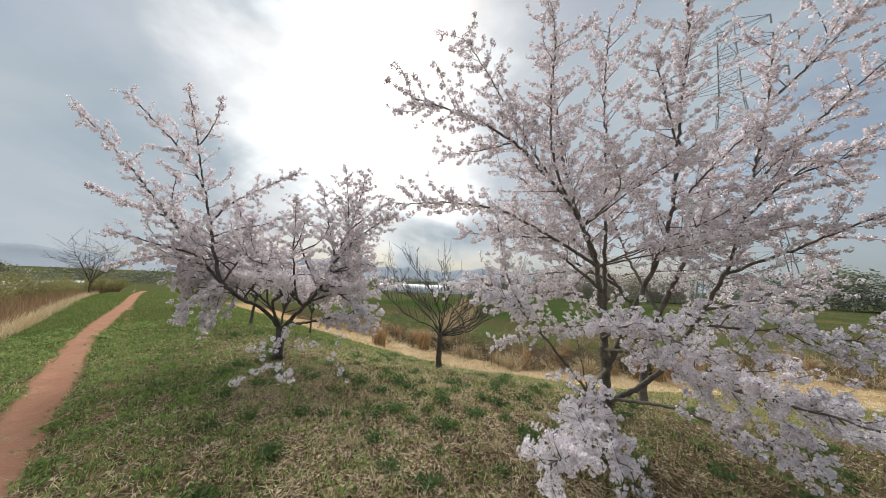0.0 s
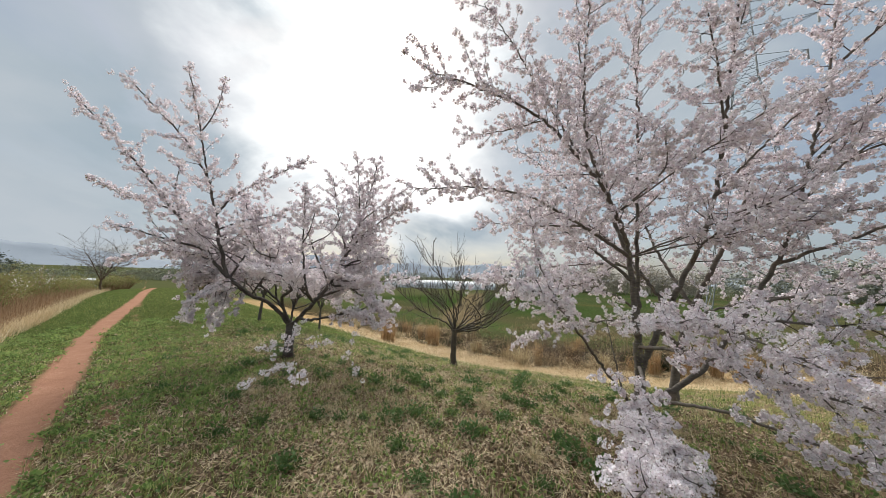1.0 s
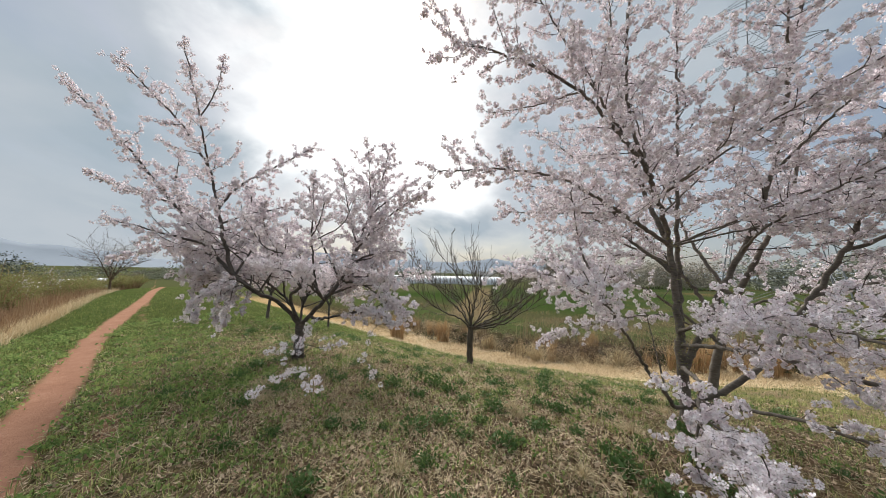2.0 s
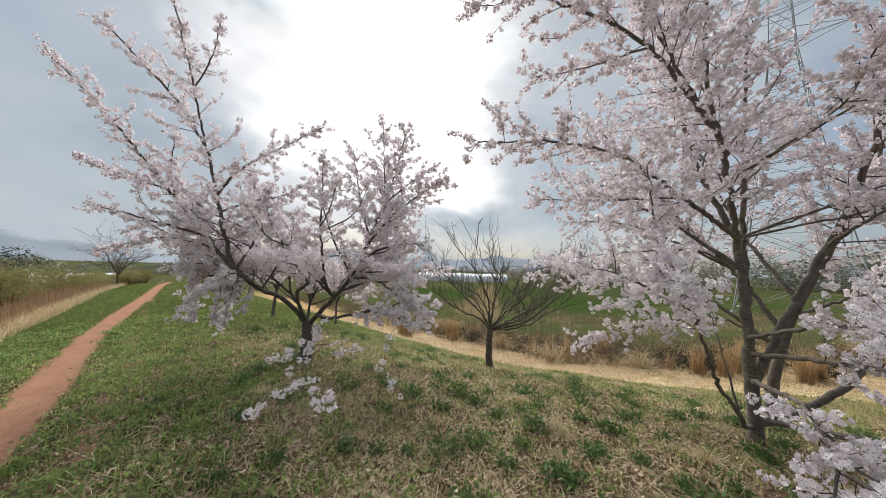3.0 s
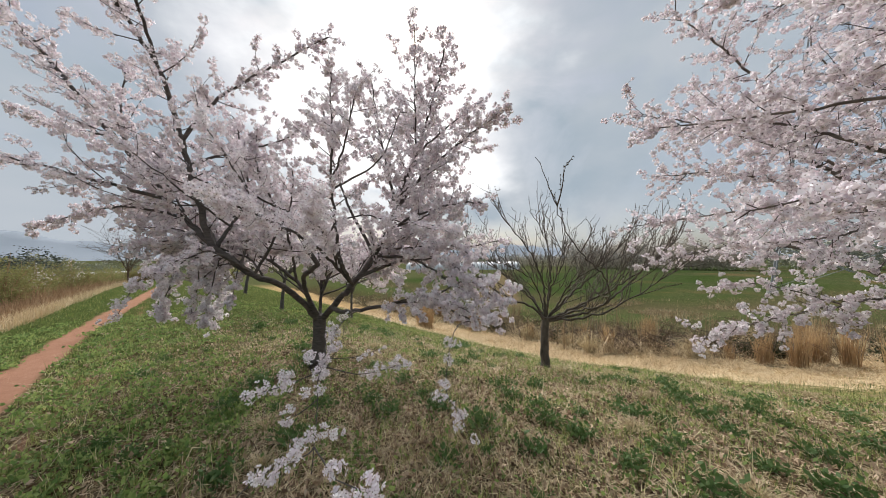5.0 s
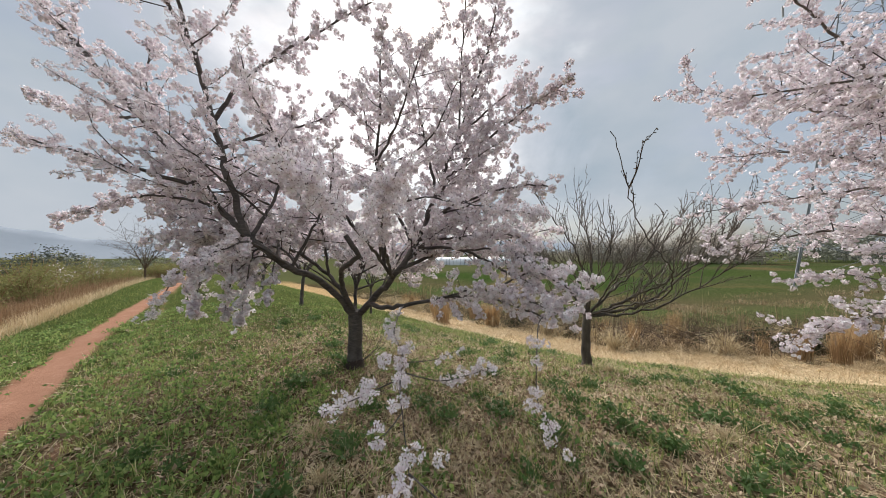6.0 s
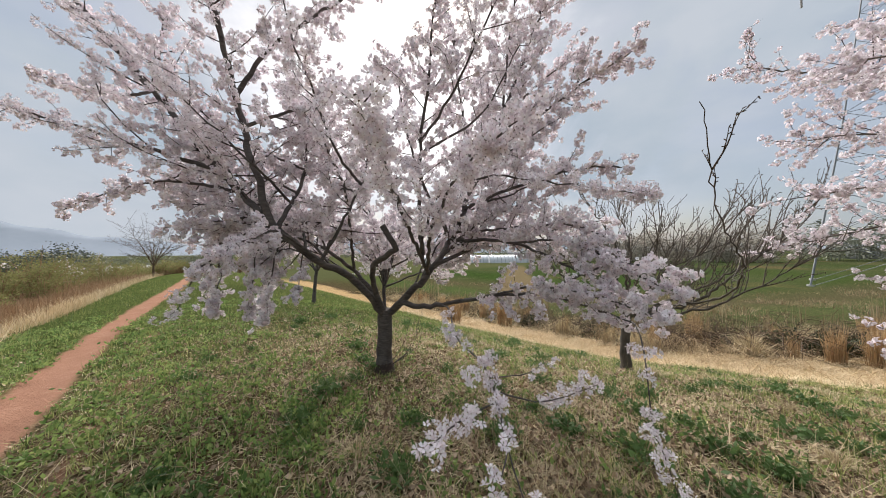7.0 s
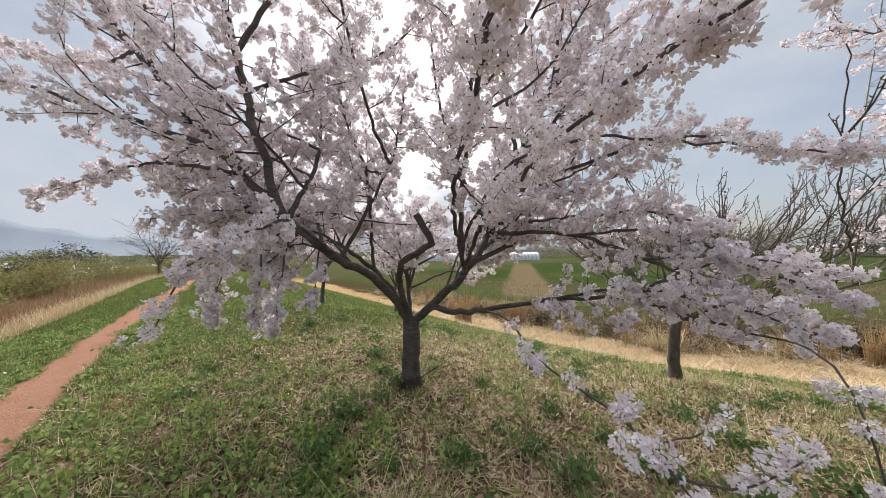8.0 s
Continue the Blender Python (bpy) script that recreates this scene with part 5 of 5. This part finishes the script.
    stub = scatter(9000, (10, 24), 32.0, (-25, 6, 44, 60), lambda x, y: np.interp(bank_q(x, y), [15.5, 17, 24, 30], [0, 1, 0.8, 0]) * (patch(x, y, 0.35, 1.3) > 0.58))
    stuff("stubble", [blades(stub, 0.22, 0.012, 0.9)], REED, "dry brown stubble at the edge of the field", "dry grass")
    ob = new("dead_brambles", s.mesh("dead_brambles", [BRAMBLE]))
    tagged(ob, "tangle of dead brown stems in the ditch", "brambles", kind="stuff")

    # far side of the crest: straw fringe, reeds, bushes
    def fringe(x, y):
        return np.interp(bank_su(x, y)[0], [-3.5, -3.1, -2.75, -2.45], [0, 1, 1, 0])

    p = scatter(6500, (-14, 9), 26.0, (-45, -4, 0, 45), fringe)
    stuff("straw_fringe", [blades(p, 0.28, 0.008, 0.8)], MOWN, "bleached dry grass along the edge of the crest", "dry grass")

    def left_reed(x, y):
        return np.interp(bank_su(x, y)[0], [-8.5, -6.5, -3.5, -3.0], [0, 1, 1, 0]) * (0.35 + 0.65 * patch(x, y, 0.25))

    p = scatter(26000, (-15, 8), 34.0, (-60, -10, -2, 60), left_reed)
    h = 0.25 + 0.45 * rng.random(len(p)) + (0.15 + 0.9 * patch(p[:, 0], p[:, 1], 0.3)) * np.clip((-bank_su(p[:, 0], p[:, 1])[0] - 3.4) / 1.6, 0, 1) * (0.5 + 0.5 * rng.random(len(p)))
    stuff("reeds", [blades(p, h, 0.013, 0.35)], LEFT_REED, "brown dry reeds on the far slope of the bank", "reeds")


build_cover()


def bush(x, y, w, h, seed, n=900, mat=BUSH, blossom=0.0, label="yellow-green bush just coming into leaf"):
    """A many-stemmed bush: thin stems, then leaves in uneven clumps."""
    g = np.random.default_rng(seed)
    b = gz(x, y)
    root = thing("bush", (x, y, b), label, "bush", "bushes below the bank")
    s, cen = Soup(), []
    for k in range(22):
        a, r = g.random() * 6.28, w * np.sqrt(g.random())
        tip = np.array((r * math.cos(a), r * math.sin(a), h * (0.55 + 0.45 * g.random()) * (1.0 - 0.35 * (r / w) ** 2)))
        line = smooth_line([(0.1 * tip[0], 0.1 * tip[1], -0.05), 0.5 * tip + (0, 0, 0.1 * h), tip], 0.3)
        s.tube(line, np.linspace(0.03, 0.006, len(line)), 4, 0, False)
        for j in range(5):
            f = 0.45 + 0.55 * g.random()
            cen.append(line[int(f * (len(line) - 1))] + g.normal(size=3) * 0.10 * w)
    cen = np.array(cen)
    part("stem_mass", s.mesh("stem_mass", [LEFT_REED]), root, "brown bare stems", "stuff")
    lv = Soup()
    lv.polys(leaves(cen, max(3, n // len(cen)), np.array((0.2, 0.2, 0.16)) * w * 0.5, 0.098, 0.2, g), 0)
    if blossom:
        lv.polys(leaves(cen[: int(len(cen) * blossom)], 10, np.array((0.2, 0.2, 0.16)) * w * 0.5, 0.09, 0.2, g), 1)
    part("foliage", lv.mesh("foliage", [mat, PETAL]), root, "", "stuff")
    return root


def tussock_mesh(k):
    """A fan of dead grass blades that lean out from one root."""
    g = np.random.default_rng(400 + k)
    n = 200
    a, r = g.random(n) * 6.283, 0.09 * g.random(n)
    base = np.stack([r * np.cos(a), r * np.sin(a), 0 * a - 0.03], 1)
    lean = 0.15 + 0.85 * g.random(n) ** 1.4
    ln = 0.55 + 0.6 * g.random(n)
    b = a + 1.1 * g.normal(size=n)
    way = np.stack([np.cos(b) * lean, np.sin(b) * lean, 0 * b], 1)
    m = base + ln[:, None] * (0.5 * way + np.stack([0 * a, 0 * a, 0.55 - 0.15 * lean], 1))
    tip = base + ln[:, None] * (1.15 * way + np.stack([0 * a, 0 * a, 0.8 - 0.75 * lean], 1))
    w = 0.005 * unit(np.cross(way + (0, 0, 0.4), g.normal(size=(n, 3))))
    s = Soup()
    s.polys(np.stack([base - w, base + w, m + w, m - w], 1))
    s.polys(np.stack([m - w, m + w, tip], 1))
    return s.mesh("grass_tussock", [STRAW])


def build_tussocks():
    g = np.random.default_rng(91)
    meshes = [tussock_mesh(k) for k in range(5)]
    n = 0
    while n < 70:
        x, y = -14 + 40 * g.random(), 3 + 26 * g.random()
        q = float(bank_q(x, y))
        if not 11.2 < q < 15.8 or (q > 12.6 and g.random() < 0.5):
            continue
        ob = new("grass_tussock", meshes[n % 5])
        sc = 0.6 + 0.8 * g.random() ** 2
        ob.location, ob.rotation_euler, ob.scale = (x, y, gz(x, y)), (0, 0, g.random() * 6.28), (sc, sc, sc * (0.8 + 0.5 * g.random()))
        tagged(ob, "pale dead grass tussock at the edge of the ditch", "dry grass", "dead grass tussocks along the ditch")
        n += 1


build_tussocks()


def reed_clump_mesh(k):
    """A narrow sheaf of tall dry reeds."""
    g = np.random.default_rng(450 + k)
    n = 130
    a, r = g.random(n) * 6.283, 0.22 * np.sqrt(g.random(n))
    base = np.stack([r * np.cos(a), r * np.sin(a), 0 * a - 0.05], 1)
    ln = (0.8 + 0.75 * g.random(n))[:, None]
    way = np.c_[0.10 * g.normal(size=(n, 2)), np.ones(n)]
    m, tip = base + 0.55 * ln * way, base + ln * (way + np.c_[0.08 * g.normal(size=(n, 2)), np.zeros(n)])
    w = 0.008 * unit(np.cross(way, g.normal(size=(n, 3))))
    s = Soup()
    s.polys(np.stack([base - w, base + w, m + w, m - w], 1))
    s.polys(np.stack([m - w, m + w, tip], 1))
    return s.mesh("reed_clump", [REED_TAN])


def build_ditch():
    g = np.random.default_rng(93)
    meshes = [reed_clump_mesh(k) for k in range(4)]
    spots = [(-4.5, 16.7), (-4.1, 16.5), (-1.9, 17.7), (-1.6, 17.4), (6.7, 17.4), (6.9, 17.6), (5.7, 15.6), (10.4, 14.1), (10.9, 14.3), (11.4, 13.9), (8.8, 13.9), (12.0, 13.2), (9.6, 13.6), (12.6, 13.4)]
    while len(spots) < 40:
        x, y = -10 + 30 * g.random(), 5 + 22 * g.random()
        if 11.6 < float(bank_q(x, y)) < 14.8:
            spots.append((x, y))
    for n, (x, y) in enumerate(spots):
        ob = new("reed_clump", meshes[n % 4])
        sc = 1.0 if n < 14 else 0.55 + 0.4 * g.random()
        ob.location, ob.rotation_euler, ob.scale = (x, y, gz(x, y)), (0, 0, g.random() * 6.28), (sc, sc, sc * (0.9 + 0.2 * g.random()))
        tagged(ob, "upright sheaf of tan dry reeds in the ditch", "reeds", "reed clumps along the ditch")
    for k, (x, y, w, h) in enumerate(((9.0, 15.6, 1.0, 0.9), (10.8, 15.6, 1.2, 1.0), (9.6, 14.9, 0.7, 0.7), (7.4, 16.4, 0.9, 0.7), (13.0, 14.0, 1.0, 0.9), (2.6, 17.3, 0.9, 0.6), (4.4, 16.5, 0.8, 0.6), (-0.4, 18.2, 0.8, 0.6))):
        bush(x, y, w, h, 500 + k, 1500, DARK_LEAF, 0.0, "low dark green shrub among dead reeds in the ditch")


build_ditch()


def build_tufts():
    """Small bent tufts of last year's grass on the shoulder of the bank."""
    g = np.random.default_rng(92)
    meshes = [tussock_mesh(k) for k in (7, 8, 9)]
    spots = [(-1.5, 3.3), (0.35, 3.2), (-2.7, 3.6)]
    while len(spots) < 34:
        x, y = -3.5 + 8 * g.random(), 0.8 + 7 * g.random()
        if 0.8 < float(bank_q(x, y)) < 7.5:
            spots.append((x, y))
    for n, (x, y) in enumerate(spots):
        ob = new("grass_tuft", meshes[n % 3])
        sc = 0.2 if n < 3 else 0.12 + 0.16 * g.random()
        ob.location, ob.rotation_euler, ob.scale = (x, y, gz(x, y)), (0, 0, g.random() * 6.28), (1.3 * sc, 1.3 * sc, 0.75 * sc)
        tagged(ob, "bent tuft of pale dead grass among fallen leaves", "dry grass", "dead grass tufts on the bank")


build_tufts()


def build_bushes():
    g = np.random.default_rng(77)
    for k in range(36):
        u = 21.5 + 1.15 * k + g.random() * 1.2
        s = -5.6 - 2.6 * g.random()
        x, y = 0.64 * s - 0.77 * u, 0.77 * s + 0.64 * u
        h = (3.5 if u < 40 else 3.0) * (0.85 + 0.2 * g.random())
        white = k in (1, 8, 15)
        bush(x, y, 1.3 + 0.6 * g.random(), h + (0.9 if k == 1 else 0), 200 + k, 2300, BUSH, 0.6 if k == 1 else 0.25 if white else 0.0,
             "bush with sparse white blossom and new leaves" if white else "yellow-green bush just coming into leaf")
    for k in range(9):
        u, s = 18 + 5 * k + 3 * g.random(), -4.4 - 1.2 * g.random()
        x, y = 0.64 * s - 0.77 * u, 0.77 * s + 0.64 * u
        bush(x, y, 0.8, 1.5 + 0.6 * g.random(), 300 + k, 900)
    # where the crest runs out
    for k in range(11):
        u, s = 40 + 1.5 * k + g.random(), (-4.2 if k % 3 else 3.0) + 2.6 * g.random() + 0.05 * k
        x, y = 0.64 * s - 0.77 * u, 0.77 * s + 0.64 * u
        bush(x, y, 1.3, 1.6 + 0.8 * g.random(), 330 + k, 1300)


build_bushes()

# ---- distance ----
def far_point(bearing, dist):
    a = radians(bearing)
    return -1.0 + dist * math.sin(a), 1.5 + dist * math.cos(a)


def woods(name, b0, b1, dist, height, mat, seed, label, n=160, depth=12.0, leaf=1.0):
    """A far belt of trees: stems under uneven crowns of small clumps."""
    g = np.random.default_rng(seed)
    s = Soup()
    for k in range(n):
        be = b0 + (b1 - b0) * g.random()
        x, y = far_point(be, dist + depth * g.random())
        z = -2.2
        h = height * (0.6 + 0.4 * g.random()) * (0.85 + 0.15 * math.sin(be * 0.9 + seed))
        s.tube(np.array([(x, y, z), (x, y, z + 0.5 * h), (x + 0.2, y, z + 0.9 * h)]), [0.009 * h, 0.007 * h, 0.003 * h], 4, 1, False)
        m = 16
        c = np.stack([x + g.normal(size=m) * 0.22 * h, y + g.normal(size=m) * 0.22 * h, z + h * (0.04 + 0.9 * g.random(m))], 1)
        s.polys(leaves(c, 9, 0.085 * h, 0.09 * h * leaf, 0.2, g), 0)
    ob = new(name, s.mesh(name, [mat, mat]))
    return tagged(ob, label, "woods", kind="stuff")


# the hazy look of the FAR_LEAF belts is painted into their leaf colour
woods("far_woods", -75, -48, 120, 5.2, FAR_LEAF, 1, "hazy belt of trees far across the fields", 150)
woods("far_woods", -68, -61.5, 90, 6.3, FAR_DARK, 2, "dark evergreen trees behind the bushes", 34, 6.0, 0.8)
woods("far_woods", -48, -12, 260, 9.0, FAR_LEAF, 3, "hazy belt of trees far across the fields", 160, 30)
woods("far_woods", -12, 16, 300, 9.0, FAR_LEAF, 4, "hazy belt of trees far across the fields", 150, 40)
BARE_WOOD = plain_mat("bare_wood", (0.36, 0.325, 0.265), (0.46, 0.415, 0.345), 0.08, 0.9)
woods("far_woods", 4, 18, 135, 7.0, BARE_WOOD, 7, "brown belt of bare trees beyond the field", 90, 14, 0.8)
woods("far_woods", 15, 38, 120, 11.0, BARE_WOOD, 5, "brown belt of bare trees beyond the field", 190, 14, 0.8)
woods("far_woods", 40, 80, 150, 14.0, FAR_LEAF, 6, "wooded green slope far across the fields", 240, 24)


def mountain():
    n = 181
    be = np.linspace(-100, 100, n)
    r = 3200.0
    h = 120 + 70 * np.sin(be * 0.055 + 2.2) + 30 * np.sin(be * 0.17 + 0.4) + 14 * np.sin(be * 0.43)
    h += 170 * np.exp(-(((be + 76) / 19) ** 2)) - 40 * np.exp(-((be / 16) ** 2))
    rows = []
    for f, dr in ((0.0, -500), (0.35, -260), (0.75, -80), (1.0, 0), (0.6, 250), (0.0, 600)):
        a = np.radians(be)
        rows.append(np.stack([(r + dr) * np.sin(a), (r + dr) * np.cos(a), -10 + np.maximum(h, 40) * f * (1 + 0.05 * np.sin(be * 1.3 + f * 9))], 1))
    v = np.concatenate(rows)
    k = np.arange(n - 1)
    f = np.concatenate([np.stack([i * n + k, i * n + k + 1, (i + 1) * n + k + 1, (i + 1) * n + k], 1) for i in range(5)])
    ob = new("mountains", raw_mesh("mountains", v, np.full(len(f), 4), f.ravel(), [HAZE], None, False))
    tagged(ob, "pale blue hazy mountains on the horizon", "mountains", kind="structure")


mountain()


def greenhouse(x, y, length, width, height, turn):
    """A film tunnel on hoops, with end walls and a door."""
    root = thing("greenhouse", (x, y, gz(x, y) - 0.05), "long white plastic-film greenhouse tunnel in the field", "greenhouse", "greenhouses in the fields")
    root.rotation_euler = (0, 0, radians(turn))
    a = np.linspace(0, np.pi, 13)
    prof = np.stack([np.cos(a) * width / 2, np.where((a < 0.2) | (a > 2.94), 0, 0) + np.sin(a) ** 0.8 * height], 1)
    xs = np.linspace(-length / 2, length / 2, 15)
    v = np.array([(xx, p[0], p[1]) for xx in xs for p in prof])
    m = len(prof)
    f = np.array([(i * m + j, i * m + j + 1, (i + 1) * m + j + 1, (i + 1) * m + j) for i in range(len(xs) - 1) for j in range(m - 1)])
    s = Soup()
    s.add(v, f)
    part("film", s.mesh("film", [PLASTIC], True), root, "white plastic film")
    for sgn in (-1, 1):
        s = Soup()
        s.polys(np.array([[(sgn * length / 2, p[0], p[1]) for p in prof]]))
        part("end_wall", s.mesh("end_wall", [PLASTIC]), root)
    for xx in xs[::2]:
        s = Soup()
        s.tube([(xx, p[0] * 1.01, p[1] * 1.01 + 0.01) for p in prof], np.full(m, 0.06), 4)
        part("hoop", s.mesh("hoop", [STEEL]), root)


for k in range(6):
    x, y = far_point(-13 + 3.3 * k, 104 + 3 * (k % 2))
    greenhouse(x, y, 9.0, 7.0, 2.8, 4 + 2 * k)
for k in range(2):
    x, y = far_point(-58.9 + 2.3 * k, 76 + 3 * k)
    greenhouse(x, y, 3.2, 3.0, 1.7, 58)


def lattice_tower():
    """A steel transmission tower: four tapering legs, braces, three pairs of arms."""
    cx, cy, z0 = 35.0, 37.2, -2.2
    root = thing("lattice_tower", (cx, cy, z0), "tall grey steel lattice transmission tower standing in the field", "tower")
    turn = math.atan2(-6.4, 7.1)

    def corner(k, z):
        half = np.interp(z, [0, 16, 30, 40], [4.8, 2.6, 1.1, 0.8])
        a = turn + math.pi / 4 + k * math.pi / 2
        return np.array((half * 1.414 * math.cos(a), half * 1.414 * math.sin(a), z))

    zs = [0, 5, 9.5, 13.5, 17, 20, 22.8, 25.4, 28, 30.5, 33, 36, 40]
    for k in range(4):
        s = Soup()
        s.tube([corner(k, z) for z in zs], np.interp(zs, [0, 40], [0.075, 0.04]), 4)
        part("leg", s.mesh("leg", [STEEL]), root)
        s = Soup()
        s.tube([corner(k, -0.5), corner(k, 0.2)], [0.3, 0.25], 8)
        part("footing", s.mesh("footing", [CONCRETE]), root, "pale concrete footing")
    for lo, hi in zip(zs, zs[1:]):
        for k in range(4):
            for a, b in ((corner(k, lo), corner(k + 1, hi)), (corner(k + 1, lo), corner(k, hi)), (corner(k, hi), corner(k + 1, hi))):
                s = Soup()
                s.tube([a, b], [0.03, 0.03], 4)
                part("brace", s.mesh("brace", [STEEL]), root)
    d = np.array((math.cos(turn), math.sin(turn), 0))
    for z, ln in ((31, 5.0), (35, 6.0), (38.5, 4.0)):
        for sgn in (-1, 1):
            s = Soup()
            tip = sgn * d * ln + (0, 0, z + 0.6)
            for k in range(4):
                s.tube([corner(k, z + (1.6 if k % 2 else 0)), tip], [0.045, 0.03], 4)
            part("arm", s.mesh("arm", [STEEL]), root)
            s = Soup()
            s.tube([tip, tip - (0, 0, 1.2)], [0.1, 0.1], 6)
            part("insulator", s.mesh("insulator", [WALL_PAINT]), root)


lattice_tower()


def farm_building(bearing, dist, w, d, h, label):
    x, y = far_point(bearing, dist)
    root = thing("farm_building", (x, y, gz(x, y) - 0.05), label, "building", "far farm buildings")
    root.rotation_euler = (0, 0, radians(-bearing))

    def box(name, lo, hi, mat):
        a, b = np.array(lo, float), np.array(hi, float)
        v = [(x_, y_, z_) for z_ in (a[2], b[2]) for x_, y_ in ((a[0], a[1]), (b[0], a[1]), (b[0], b[1]), (a[0], b[1]))]
        s = Soup()
        s.add(v, [(0, 3, 2, 1), (4, 5, 6, 7), (0, 1, 5, 4), (1, 2, 6, 5), (2, 3, 7, 6), (3, 0, 4, 7)])
        return part(name, s.mesh(name, [mat]), root)

    box("wall", (-w / 2, -d / 2, 0), (w / 2, d / 2, h), WALL_PAINT)
    s = Soup()
    o = 0.4
    s.add([(-w / 2 - o, -d / 2 - o, h), (w / 2 + o, -d / 2 - o, h), (w / 2 + o, 0, h + 0.32 * d), (-w / 2 - o, 0, h + 0.32 * d), (w / 2 + o, d / 2 + o, h), (-w / 2 - o, d / 2 + o, h)],
          [(0, 1, 2, 3), (3, 2, 4, 5)])
    s.polys(np.array([[(w / 2 + o, -d / 2 - o, h), (w / 2 + o, d / 2 + o, h), (w / 2 + o, 0, h + 0.32 * d)], [(-w / 2 - o, d / 2 + o, h), (-w / 2 - o, -d / 2 - o, h), (-w / 2 - o, 0, h + 0.32 * d)]]))
    part("roof", s.mesh("roof", [ROOF_TIN]), root, "dark sheet roof")
    for k in range(3):
        xx = -w / 2 + w * (k + 0.5) / 3
        box("window", (xx - 0.7, -d / 2 - 0.05, 1.0), (xx + 0.7, -d / 2 + 0.02, 2.3), ROOF_TIN)


farm_building(44.5, 190, 7, 6, 2.4, "low pale farm building with a dark roof beyond the field")
farm_building(3.0, 180, 8, 6, 3.2, "small dark-roofed building far across the field")
